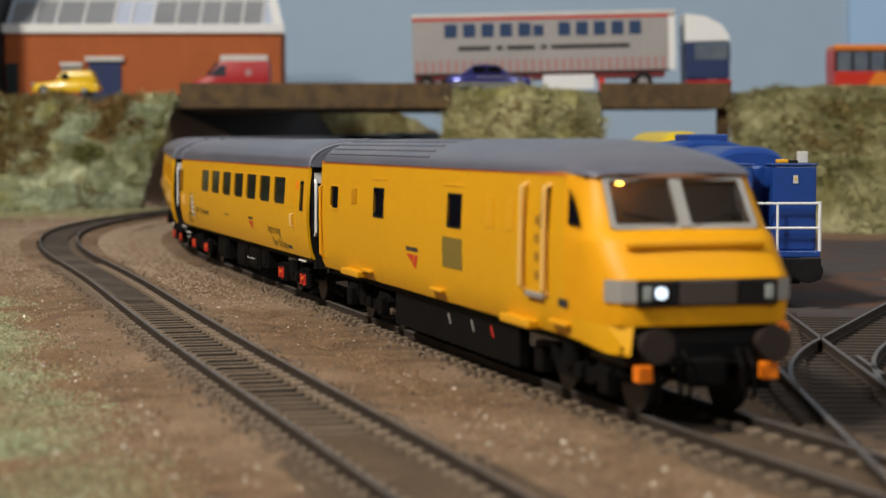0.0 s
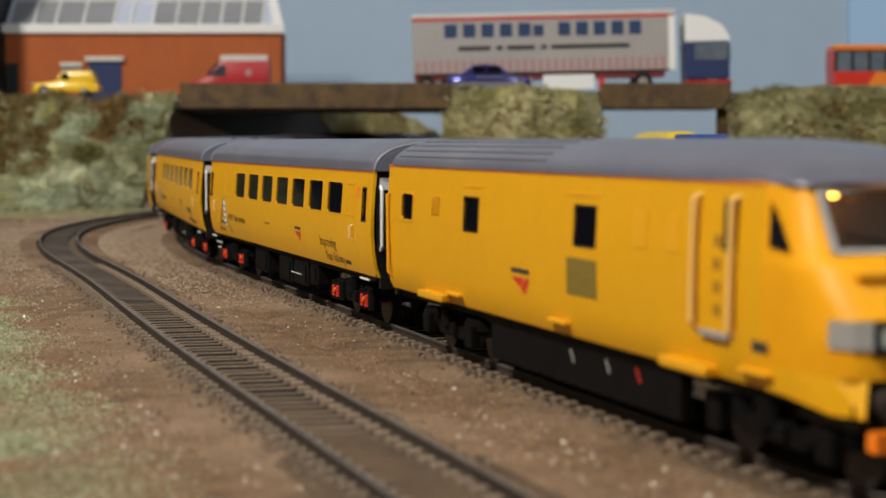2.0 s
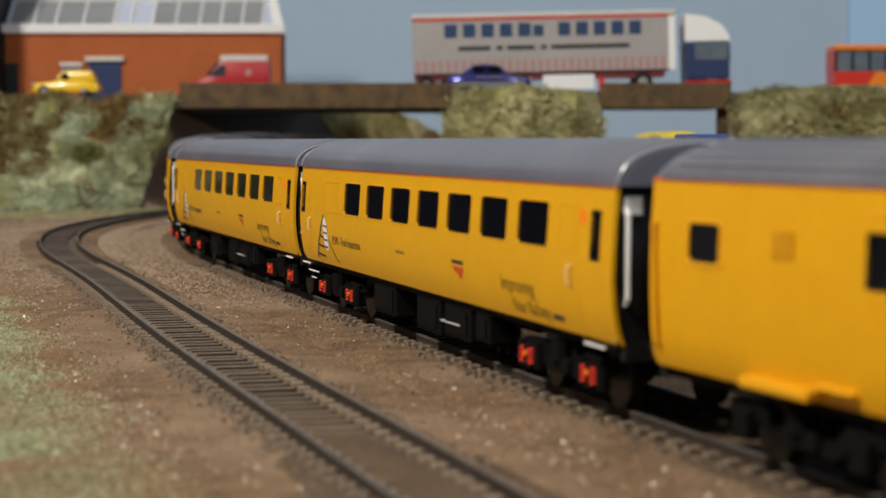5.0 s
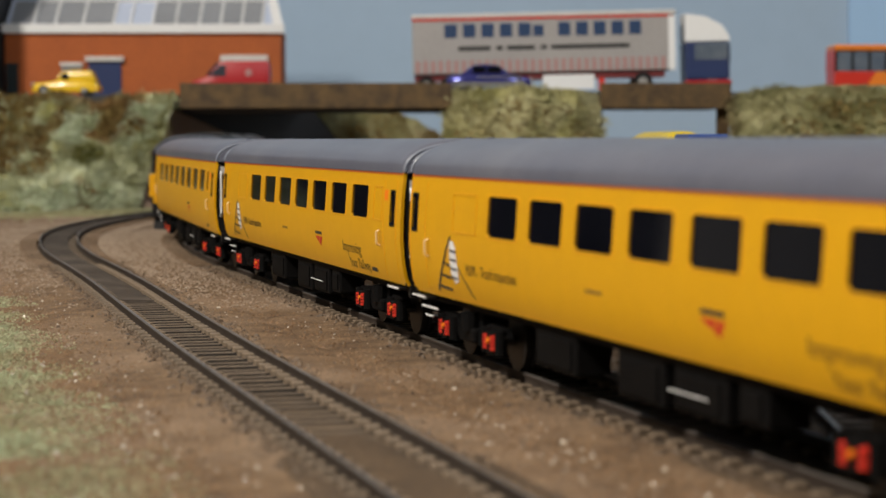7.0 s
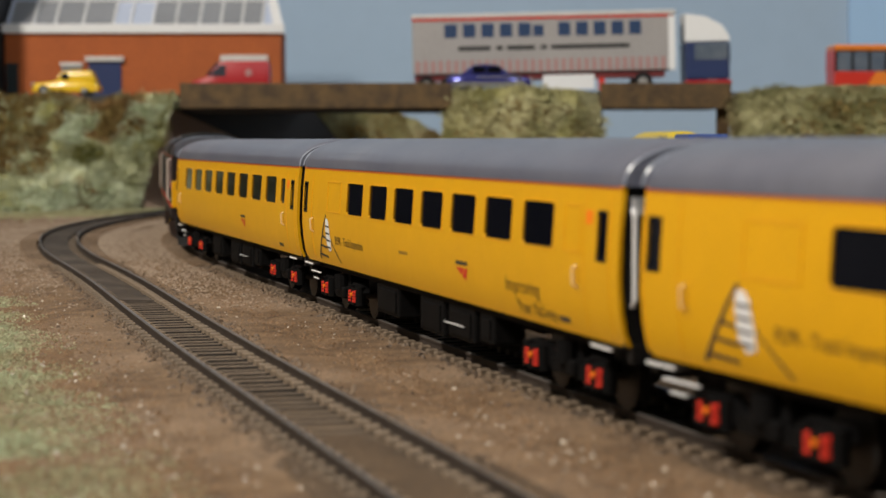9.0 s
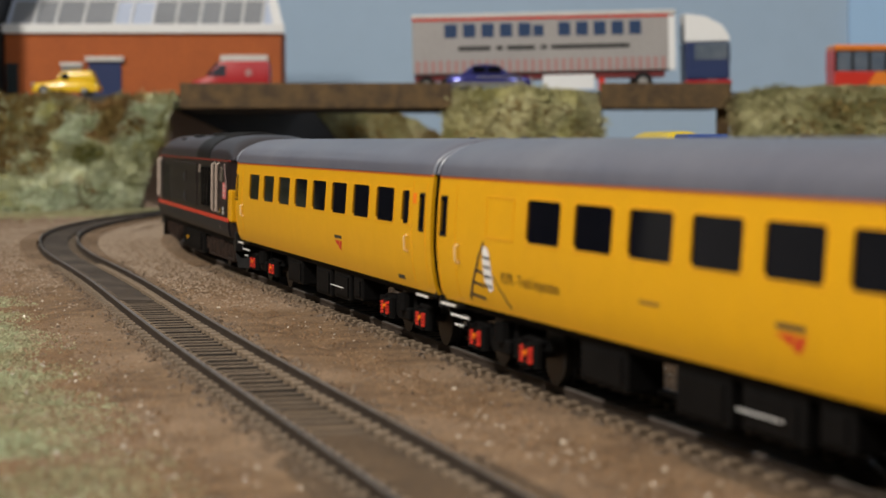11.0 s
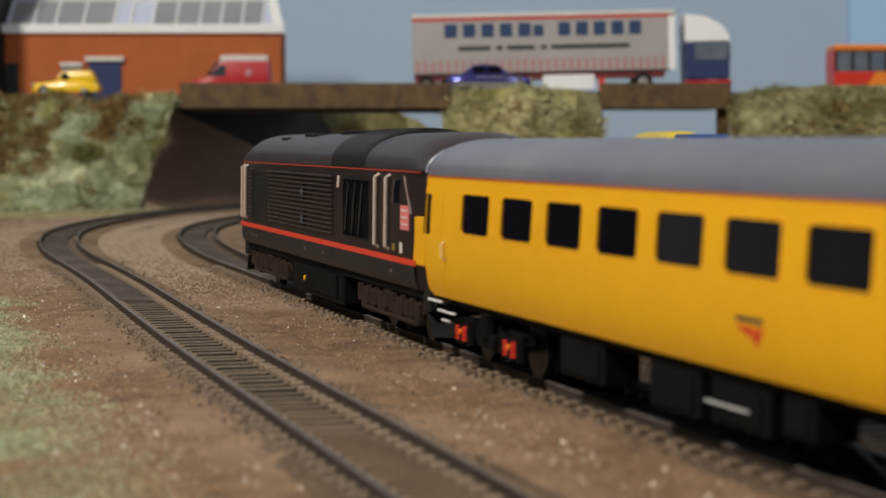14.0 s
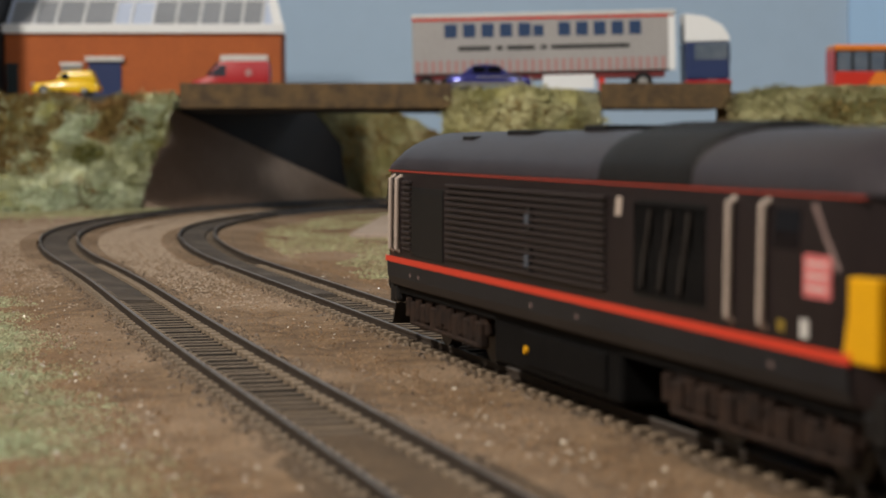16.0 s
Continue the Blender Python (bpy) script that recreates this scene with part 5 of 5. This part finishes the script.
    for s in (-1, 1):
        w = bmesh.new()
        poly(w, [(s * .4, -90.9, 40.4), (s * 12.5, -90.5, 40.4), (s * 13.0, -96.6, 32.0), (s * .4, -97.0, 32.0)], (0, .3, -.2))
        sc = part("windscreen", w, WINDSCREEN, t)
        part("wiper", tube(bmesh.new(), [(s * 2, -97.2, 32.6), (s * 7, -96.6, 33.8), (s * 11, -95.6, 34.6)], .2), BLACK, sc)
        q = poly(bmesh.new(), [(s * 17.45, -86.6, 38.8), (s * 17.75, -86.6, 32.6), (s * 17.5, -92.0, 32.4)], (s * .2, 0, 0))
        part("quarter_light", q, GLASS, t)
    part("cab_interior", boxed(-15.8, 15.8, -82, -81, 26, 40.2), material("brown_cab_back", (.36, .25, .16), .7), t)
    part("cab_desk", boxed(-12.5, 12.5, -96, -86, 29, 31.6, bev=.4), UNDER, t)
    part("cab_bulb", disc(bmesh.new(), (-8.6, -87.5, 40.2), "y", .8, .6, 12), CAB_GLOW, t, "orange glowing cab bulb behind the glass")
    # light panel
    lp = part("light_panel", boxed(-12.8, 12.8, -107.7, -106.2, 19.3, 23.8, bev=.3), BLACK, t)
    part("centre_panel", boxed(-5.2, 5.2, -108.0, -107.2, 19.5, 23.6, bev=.2), material("grey_brown_plate", (.055, .042, .036), .5, grain=.1), lp)
    for s in (-1, 1):
        part("corner_panel", loft(bmesh.new(), [[(s * 12.9, -107.4, 20.0), (s * 12.9, -107.4, 23.8)], [(s * 15.2, -106.3, 20.0), (s * 15.2, -106.3, 23.8)], [(s * 16.9, -103.6, 20.0), (s * 16.9, -103.6, 23.8)], [(s * 17.05, -102.7, 20.0), (s * 17.05, -102.7, 23.6)]]), SILVER, lp)
        part("marker_light", boxed(*sorted((s * 11.9, s * 10.4)), -108.1, -107.5, 20.3, 22.8, bev=.2), material("clear_lens", (.30, .33, .31), .2), lp)
    part("headlight", disc(bmesh.new(), (-8.7, -108.0, 21.6), "y", 1.05, .8, 18, .2), HEADLIGHT, lp, "lit white headlight")
    # buffers and details below
    part("buffer_beam", boxed(-14.2, 14.2, -105.5, -88, 9, 15.9, bev=.5), BLACK, t)
    for s in (-1, 1):
        bf = bmesh.new()
        disc(bf, (s * 10.6, -108, 13), "y", 1.9, 6, 14)
        disc(bf, (s * 10.6, -111, 13), "y", 3.1, 1.0, 22, .2)
        part("buffer", bf, BUFFER_BROWN, t)
        part("lamp_bracket", boxed(*sorted((s * 10.1, s * 12.9)), -108.2, -105.5, 6.5, 9.4, bev=.3), ORANGE, t, "orange painted bracket")
    part("lamp_bracket", boxed(13.4, 15.6, -106.4, -104.4, 13.6, 16.2, bev=.3), ORANGE, t, "orange painted bracket")
    part("coupling_box", boxed(-3.2, 3.2, -108.5, -100, 5.5, 10.5, bev=.6), UNDER, t)
    hs = bmesh.new()
    for x in (-6.5, -4.8, 5, 7):
        tube(hs, [(x, -108, 12), (x, -110.5, 9), (x + .6, -110, 5), (x + 1.2, -108, 3.5)], .4)
    part("brake_hose", hs, UNDER, t)
    part("underframe", boxed(-15, 15, -106, 120, 10.5, 12.6), UNDER, t)
    coach_ends(t, 120.5, 1, 17.2, 40)
    for e, y in ((-1, -80), (1, 80)):
        build_bogie(t, y, 34, 6.3, UNDER, "van")
    VEHICLES.append([t, 0, 80])
    return t


DVT = build_dvt()

LOCO_PROFILE = [(16.6, 13), (17.4, 15), (17.7, 19), (17.8, 28), (17.7, 35), (17.2, 40.5)]


def build_loco():
    t = thing("diesel_locomotive", "dark brown-black diesel locomotive with a red waist stripe", "locomotive")
    pr = LOCO_PROFILE
    Y0, Y1 = -112, 119
    rings = []
    for y, k, low in ((-119, .86, 0), (-116, .93, 0), (Y0, .985, 0), (-106, 1, 0), (112, 1, 0), (Y1, .97, 0), (122, .9, 0)):
        rings.append([(k * x, y, z) for x, z in pr] + [(-k * x, y, z) for x, z in pr[::-1]])
    part("body_shell", loft(bmesh.new(), rings, closed=True, caps=True), LOCO_BROWN, t, smooth=True)
    def dome(y0, y1, top, mat, name, d=12, n=13, wide=17.2):
        part(name, roof_loft(y0, y1, wide, 40.4, top, dome=d, drop=6, n=n), mat, t, smooth=True)
    dome(-119.5, 122.5, 49.3, LOCO_ROOF, "roof", 16)
    part("roof_grille", roof_loft(-62, -20, 17.35, 40.7, 50.0, dome=2, drop=.4), BLACK, t, smooth=True)
    for k in range(9):
        y = -60 + k * 4.6
        bmr = bmesh.new()
        pts = [(16.9 * math.cos(a) , y, 41.1 + 9.2 * math.sin(a) ** .9) for a in np.linspace(.25, math.pi - .25, 12)]
        part("grille_bar", tube(bmr, pts, .3, 5), BLACK, t)
    part("roof_hatch", boxed(-9, 9, 38, 54, 47.6, 49.5, bev=.4), BLACK, t)
    part("roof_hatch", boxed(-12, -8.5, 68, 76, 46.6, 48.2, bev=.3), BLACK, t)
    part("exhaust", boxed(-6, 6, 4, 16, 48.4, 50.2, bev=.3), BLACK, t)
    for sgn in (-1, 1):
        part("cantrail_stripe", side_plate(pr, -116, 119, 39.9, 40.25, sgn, .12), material("thin_dull_red_line", (.30, .035, .02), .5), t)
        part("skirt_band", side_plate(pr, -112.4, 119.5, 13.3, 18.6, sgn, .06), SKIRT_BLACK, t, "blue-black lower body band")
        part("waist_stripe", side_plate(pr, -113, 120.5, 18.5, 19.9, sgn, .1), LOCO_STRIPE, t)
        for y in (107.5, 113, -77.5, -88.5):
            bm = tube(bmesh.new(), [(sgn * 17.2, y, 39), (sgn * 18.4, y, 38.4), (sgn * 18.6, y, 21.8), (sgn * 17.6, y, 21.2)], .55, 8)
            part("door_handrail", bm, BEIGE, t, "beige cab door handrail")
        part("cab_door", side_plate(pr, 106, 114.5, 21, 38.5, sgn, .12), LOCO_BROWN, t)
        part("cab_door", side_plate(pr, -87, -79, 21, 38.5, sgn, .12), LOCO_BROWN, t)
        part("access_panel", side_plate(pr, 71, 96.5, 20.9, 36.6, sgn, .25), BLACK, t)
        for k in range(13):
            z = 22 + k * 1.28
            part("body_louvre", boxed(*sorted((sgn * 17.3, sgn * 18.5)), -27, 68, z, z + .6, bev=.12), LOUVRE, t)
            part("body_louvre", boxed(*sorted((sgn * 17.3, sgn * 18.4)), 97, 104, z, z + .6, bev=.12), LOUVRE, t)
        for z0, z1 in ((30.2, 35), (22, 27.4)):
            part("louvre_latch", side_plate(pr, 11.5, 14.5, z0, z1, sgn, .6), BLACK, t)
            part("latch_bolt", side_plate(pr, 12.2, 14.0, z0 + 1.4, z1 - 1.6, sgn, .85), LATCH, t)
        gr = part("side_grille", side_plate(pr, -68, -40, 22, 37.8, sgn, .1), BLACK, t)
        for k in range(11):
            if k in (1, 4, 7):
                bm = poly(bmesh.new(), [(sgn * 18.25, -66.6 + k * 2.6, 36.4), (sgn * 18.25, -65.2 + k * 2.6, 36.4), (sgn * 18.25, -61.0 + k * 2.6, 23.6), (sgn * 18.25, -62.4 + k * 2.6, 23.6)], (sgn * .25, 0, 0))
                part("grille_brace", bm, LOUVRE_DIM, gr)
            part("grille_bar", boxed(*sorted((sgn * 17.4, sgn * 18.2)), -67 + k * 2.6, -66.3 + k * 2.6, 22.6, 37.2), UNDER, gr)
        part("pillar_strip", poly(bmesh.new(), [(sgn * 17.35, -102.0, 39), (sgn * 17.35, -102.9, 39), (sgn * 17.75, -110.6, 30.4), (sgn * 17.75, -109.6, 30.4)], (sgn * .3, 0, 0)), PALE_MARK, t, "dull beige cab corner strip")
        part("builder_plate", side_plate(pr, -33.5, -30.8, 34.8, 38, sgn, .15), BEIGE, t)
        part("crest", side_plate(pr, -108.0, -100.2, 26.5, 32.2, sgn, .12), material("pink_red_crest", (.62, .16, .16), .5, grain=.1), t)
        for c in range(3):
            part("crest_line", side_plate(pr, -107.0, -101.2, 27.6 + c * 1.6, 28 + c * 1.6, sgn, .2), WHITE_DULL, t)
        part("cab_window", side_plate(pr, -98.6, -90.6, 32.6, 38, sgn, .1), GLASS, t)
        part("cab_window", side_plate(pr, 114.8, 118.5, 31, 38, sgn, .1), GLASS, t)
        part("fuel_tank", boxed(*sorted((sgn * 6, sgn * 15.5)), -28, 42, 2.4, 12.6, bev=.8), UNDER, t)
        part("tank_cover", boxed(*sorted((sgn * 15.5, sgn * 16)), -22, 22, 4, 10.6, bev=.2), UNDER, t)
        part("tank_cap", disc(bmesh.new(), (sgn * 16.2, 20, 7), "x", .8, .5, 10), YELLOW, t)
        for y in (13, -12, 92, 99, -90):
            part("body_mark", side_plate(pr, y - .5, y + .5, 15.8, 16.6, sgn, .15), PALE_MARK, t)
        part("white_mark", side_plate(pr, -101.6, -99.2, 20.9, 23.4, sgn, .12), WHITE_DULL, t)
        part("yellow_mark", side_plate(pr, -94.5, -92.4, 21.2, 22.8, sgn, .15), material("dull_yellow_mark", (.24, .16, .02), .6), t)
    # yellow end with windscreens at the train end, dark glazed tail
    for e, y in ((-1, -119), (1, 122)):
        part("nose_panel", boxed(-15.2, 15.2, *sorted((y, y + e * 1.6)), 15.5, 30.5, bev=.5), YELLOW, t, "yellow warning panel")
        for s in (-1, 1):
            part("windscreen", poly(bmesh.new(), [(s * 1, y + e * .4, 31.4), (s * 14.2, y + e * .2, 31.4), (s * 13.8, y - e * 1.5, 39.6), (s * 1, y - e * 1.3, 39.6)], (0, e * .35, 0)), GLASS, t)
            bf = bmesh.new()
            disc(bf, (s * 11.4, y + e * 3, 12.8), "y", 1.8, 7, 14)
            disc(bf, (s * 11.4, y + e * 6.8, 12.8), "y", 3.4, 1.0, 20, .2)
            part("buffer", bf, BLACK, t)
            part("corner_step", boxed(*sorted((s * 13.2, s * 16.0)), *sorted((y - e * 6, y - e * 1.0)), 8.6, 13.2, bev=1.1), BLACK, t)
            part("guard_iron", poly(bmesh.new(), [(s * 6, y - e * 2, 8.4), (s * 15.6, y - e * 3.5, 8.4), (s * 15.2, y + e * 1.2, 3.0), (s * 6, y + e * 2.5, 2.6)], (0, e * .8, 0)), BLACK, t)
        part("buffer_beam", boxed(-16, 16, *sorted((y - e * 3, y + e * .8)), 8.5, 15.3, bev=.4), BLACK, t)
    part("nose_wrap", boxed(-17.5, 17.5, -119.6, -109.2, 18.8, 30, bev=.4), YELLOW, t, "yellow warning end wrapping round the corner")
    part("underframe", boxed(-15.5, 15.5, -117, 120, 11, 13.4), UNDER, t)
    for y in (-79, 79):
        build_bogie(t, y, 37, 6.6, RUST, "loco")
    VEHICLES.append([t, 0, 79])
    return t


LOCO = build_loco()


# ---- the blue shunter on the siding ----
def build_shunter():
    y0 = 592
    h = math.degrees(math.atan(0.055))
    t = thing("diesel_shunter", "deep blue diesel shunter with white handrails, parked on the siding", "locomotive", siding_x(y0) + 7.6, y0, 0, 3.0)
    # local y runs away from the viewer
    part("running_plate", boxed(-17, 17, 0, 190, 12.2, 14.2, bev=.3), SHUNTER_BLUE, t)
    part("buffer_beam", boxed(-17, 17, -1.2, 0, 5.5, 12.1, bev=.3), BLACK, t)
    part("hood", boxed(-11, 11, 16, 95, 14.3, 39.8, bev=1.2), SHUNTER_BLUE, t)
    for s in (-1, 1):
        bx = part("end_locker", boxed(*sorted((s * 3, s * 16.3)), 3, 15.5, 14.3, 39.6, bev=.4), SHUNTER_BLUE, t)
        part("warning_plate", boxed(*sorted((s * 9.2, s * 10.6)), 2.7, 2.98, 34.4, 36.8), WHITE_DULL, bx)
        part("warning_triangle", poly(bmesh.new(), [(s * 9.4, 2.66, 35.5), (s * 10.4, 2.66, 35.5), (s * 9.9, 2.66, 36.5)], (0, -.08, 0)), CAR_YELLOW, bx)
        part("lid", boxed(*sorted((s * 2.6, s * 16.7)), 2.6, 15.8, 39.7, 40.3, bev=.2), SHUNTER_BLUE, bx)
        bf = bmesh.new()
        disc(bf, (s * 11.4, -4, 9), "y", 1.9, 6, 14)
        part("buffer", bf, BLACK, t)
        head = disc(bmesh.new(), (0, 0, 0), "y", 3.5, 1.1, 28, .3)
        bmesh.ops.transform(head, matrix=Matrix.Translation((s * 11.4, -7.3, 8.6)) @ Matrix.Diagonal((1.32, 1, 1, 1)), verts=head.verts)
        part("buffer_head", head, BLACK, t)
        bm = bmesh.new()
        tube(bm, [(s * 16.8, .6, 14), (s * 16.8, .6, 29)], .55, 8)
        tube(bm, [(s * 16.8, .6, 28.4), (s * .1, .6, 28.4)], .4, 8)
        tube(bm, [(s * 16.8, .6, 21), (s * .1, .6, 21)], .4, 8)
        tube(bm, [(s * 4, .6, 14), (s * 4, .6, 28.4)], .4, 8)
        part("handrail", bm, WHITE, t, "white safety handrail")
        hose = tube(bmesh.new(), [(s * 5, -1.4, 9), (s * 5, -4, 7), (s * 5.4, -4, 2), (s * 6, -3, 1)], .5)
        part("brake_hose", hose, BLACK, t)
    part("cab", boxed(-17, 17, 96, 135, 14.3, 39.5, bev=.6), SHUNTER_BLUE, t)
    part("cab_roof", roof_loft(94, 137, 17.3, 39.4, 47.5, dome=4, drop=1.5), SHUNTER_BLUE, t, smooth=True)
    part("hood_top", roof_loft(20, 93, 10.8, 39.9, 45.5, dome=5, drop=2), SHUNTER_BLUE, t, smooth=True)
    part("long_hood", boxed(-11, 11, 136, 186, 14.3, 39, bev=1), SHUNTER_BLUE, t)
    part("roof_box", boxed(-6, 8, 98, 125, 47, 49.5, bev=.4), SHUNTER_BLUE, t)
    part("lamp_unit", boxed(11.4, 14.4, 6, 9, 40.4, 44, bev=.3), WHITE_DULL, t)
    part("roof_lamp", boxed(5, 8.4, 6, 9, 40.4, 41.6, bev=.3), YELLOW_LIGHT, t)
    part("roof_fitting", boxed(8.4, 11.3, 6, 9, 40.4, 41.4, bev=.2), BLACK, t)
    part("coupling", boxed(-3, 3, -5, -1.2, 5, 9, bev=.4), BLACK, t)
    for y in (30, 90, 150):
        w = bmesh.new()
        for s in (-1, 1):
            disc(w, (s * 8.3, y, 7), "x", 7, 1.8, 24)
        disc(w, (0, y, 7), "x", 1.2, 18, 8)
        part("wheelset", w, BLACK, t)
    part("frame", boxed(-12, 12, 4, 186, 4, 12, bev=.5), BLACK, t)
    y1 = 900
    d = thing("tank_wagon", "yellow rounded wagon top beyond the blue shunter", "wagon", siding_x(860) - 5, 860, 0, 3.0)
    part("tank", roof_loft(-40, 60, 11, 40, 51.2, dome=8, drop=5), material("lemon_tank_paint", (0.62, 0.46, 0.01), .4, grain=.05), d, smooth=True)
    part("body", boxed(-12, 12, -42, 62, 10, 40, bev=1), SHUNTER_BLUE, d)
    part("frame", boxed(-11, 11, -44, 64, 5, 10), BLACK, d)
    for y in (-25, 45):
        w = bmesh.new()
        for s in (-1, 1):
            disc(w, (s * 8.3, y, 6.3), "x", 6.3, 1.8, 20)
        disc(w, (0, y, 6.3), "x", 1.0, 18, 8)
        part("wheelset", w, BLACK, d)


build_shunter()

# ---- loose grit and ground flock ----
rnd = random.Random(4)


def ground_spots(n, keep=lambda x, y: True):
    out = []
    while len(out) < n:
        y = 230 + 800 * rnd.random() ** 1.5
        x = rnd.uniform(-0.24, 0.24) * y
        if line_gap(x, y) > 17 and x < 70 and keep(x, y):
            z = ground_height(x, y) if line_gap(x, y) > 31 else -2.9
            out.append((x, y, z + 0.1))
    return out


stones("loose_grit", "fine sandy grit scattered over the ground", ground_spots(14000), 0.36, GRAIN_MAT, seed=9)
stones("pale_grit", "pale chips of stone scattered over the ground", ground_spots(1000), 0.4, GRIT_PALE, seed=10)
stones("dark_grit", "small dark stones scattered over the ground", ground_spots(350), 0.5, STONE, seed=12)


SHINY = material("shiny_quartz_chip", (0.62, 0.57, 0.48), 0.12, spec=1.0, second=(0.45, 0.38, 0.3), size=4, amount=0.5)
stones("bright_chips", "a few shiny pale chips lying in the sand", ground_spots(260), 0.55, SHINY, seed=15)


def between_tracks(n):
    out = []
    for _ in range(n):
        q = rnd.triangular(270, 1350, 800)
        a, b = on_line(OUTER_LINE, q), on_line(TRAIN_LINE, q)
        k = rnd.uniform(0.28, 0.74) if rnd.random() < 0.65 else rnd.triangular(-1.3, -0.28, -0.28)
        x, y = a[0] + (b[0] - a[0]) * k, a[1] + (b[1] - a[1]) * k
        if line_gap(x, y) > 17:
            out.append((x, y, (ground_height(x, y) if line_gap(x, y) > 31 else -2.75 + track_lift(q)) + 0.15))
    return out


stones("pale_sand", "pale dry sand strewn beside the two tracks", between_tracks(18000), 0.52, PALE_SAND, flat=0.5, seed=14)


def ground_flock(label, count, inside, mat, seed, size=1.6):
    """Short scattered flock on the ground, in one object."""
    r2 = random.Random(seed)
    verts, faces = [], []
    for x, y, z in inside(r2, count):
        for _ in range(3):
            a, e, s = r2.uniform(0, 6.3), r2.uniform(0.1, 1.2), size * r2.uniform(.5, 1.4)
            d = Vector((math.cos(a) * math.cos(e), math.sin(a) * math.cos(e), math.sin(e))) * s
            w = d.orthogonal().normalized() * s * .22
            o = Vector((x + r2.gauss(0, .8), y + r2.gauss(0, .8), z))
            k = len(verts)
            verts += [(o - w) * MM, (o + w) * MM, (o + d) * MM]
            faces.append((k, k + 1, k + 2))
    me = bpy.data.meshes.new("ground_flock")
    me.from_pydata(verts, [], faces)
    me.materials.append(mat)
    return tagged(new("ground_flock", me), label, "grass", kind="stuff")


def near_left(r2, n):
    out = []
    while len(out) < n:
        y = r2.uniform(240, 640)
        edge = -0.222 * y + 26 - max(0, y - 400) * 0.07 + 16 * noise.noise(Vector((y * .02, 3.3, 0))) - max(0, 360 - y) * -0.22
        x = -0.25 * y + abs(r2.gauss(0, 1)) * (edge + 0.25 * y) * 0.33
        if line_gap(x, y) > 24 and noise.noise(Vector((x * .05, y * .05, 7))) > -0.12 + 0.25 * r2.gauss(0, 1):
            out.append((x, y, ground_height(x, y)))
    return out


def inner_bend(r2, n):
    out = []
    while len(out) < n:
        x, y = r2.uniform(-110, 60), r2.uniform(720, 1330)
        if x > on_line(TRAIN_LINE, (y - 300) * 1.035)[0] + 34 + 10 * noise.noise(Vector((y * .03, 1, 1))) and noise.noise(Vector((x * .03, y * .02, 2))) > -0.2:
            out.append((x, y, ground_height(x, y)))
    return out


def hill_foot(r2, n):
    out = []
    while len(out) < n:
        x = r2.uniform(-420, -188)
        y = 1290 + (x + 420) * .35 - abs(r2.gauss(0, 45))
        if line_gap(x, y) > 20:
            out.append((x, y, ground_height(x, y)))
    return out


ground_flock("pale green flock at the near edge of the ground", 20000, near_left, TUFT_PALE, 31, 0.55)
ground_flock("pale green flock inside the bend of the tracks", 14000, inner_bend, TUFT_GREEN, 32, 1.0)
ground_flock("pale green flock at the foot of the hillside", 12000, hill_foot, TUFT_GREEN, 33, 1.8)


# ---- movement ----
# Distance of the leading vehicle along the track in millimetres, every half second.
RUN = (143.3, 126.0, 107.2, 86.7, 64.4, 40.4, 14.3, -13.8, -43.4, -73.8, -104.6, -135.6, -167.1, -199.3, -232.2, -266.0, -301.2, -337.6, -374.8, -411.9, -448.8, -485.9, -523.6, -562.4, -602.5, -643.7, -686.3, -730.8, -777.6, -827.1, -879.0, -932.0, -985.5)
PLACES = ((DVT, 0.0, 80), (C1, 267.9, 93), (C2, 535.0, 93), (C3, 799.61, 93), (LOCO, 1052.75, 79))


def run_at(t):
    """Smooth curve through the half-second distances."""
    f = min(max(t / 0.5, 0), len(RUN) - 1.000001)
    i = int(f)
    f -= i
    p = [RUN[min(max(k, 0), len(RUN) - 1)] for k in (i - 1, i, i + 1, i + 2)]
    if i == 0:
        p[0] = 2 * p[1] - p[2]
    if i == len(RUN) - 2:
        p[3] = 2 * p[2] - p[1]
    return 0.5 * (2 * p[1] + (p[2] - p[0]) * f + (2 * p[0] - 5 * p[1] + 4 * p[2] - p[3]) * f * f + (3 * p[1] - p[0] - 3 * p[2] + p[3]) * f ** 3)


def vehicle_pose(s, half):
    ax, ay, _ = on_line(TRAIN_LINE, s - half)
    bx, by, _ = on_line(TRAIN_LINE, s + half)
    h = math.atan2(-(bx - ax), by - ay)
    za, zb = track_lift(s - half), track_lift(s + half)
    return pose((ax + bx) / 2 * MM, (ay + by) / 2 * MM, (za + zb) / 2 * MM, math.degrees(math.atan2(zb - za, 2 * half)), 0, math.degrees(h)), h


def motions():
    times = [i * 0.25 for i in range(65)]
    fine = [i / 15.0 for i in range(241)]
    for ob, off, half in PLACES:
        walk(ob, [(t, vehicle_pose(run_at(t) + off, half)[0]) for t in times])
        for bg, owner, y in BOGIES:
            if owner is not ob:
                continue
            rows = []
            for t in times:
                s = run_at(t) + off
                h = vehicle_pose(s, half)[1]
                rows.append((t, pose(0, y * MM, 0, 0, 0, math.degrees(on_line(TRAIN_LINE, s + y)[2] - h))))
            walk(bg, rows)
    start = run_at(0)
    for ws, r, bg in WHEELS:
        loc = ws.location.copy()
        walk(ws, [(t, Matrix.Translation(loc) @ Matrix.Rotation((start - run_at(t)) / r, 4, "X")) for t in fine])


motions()
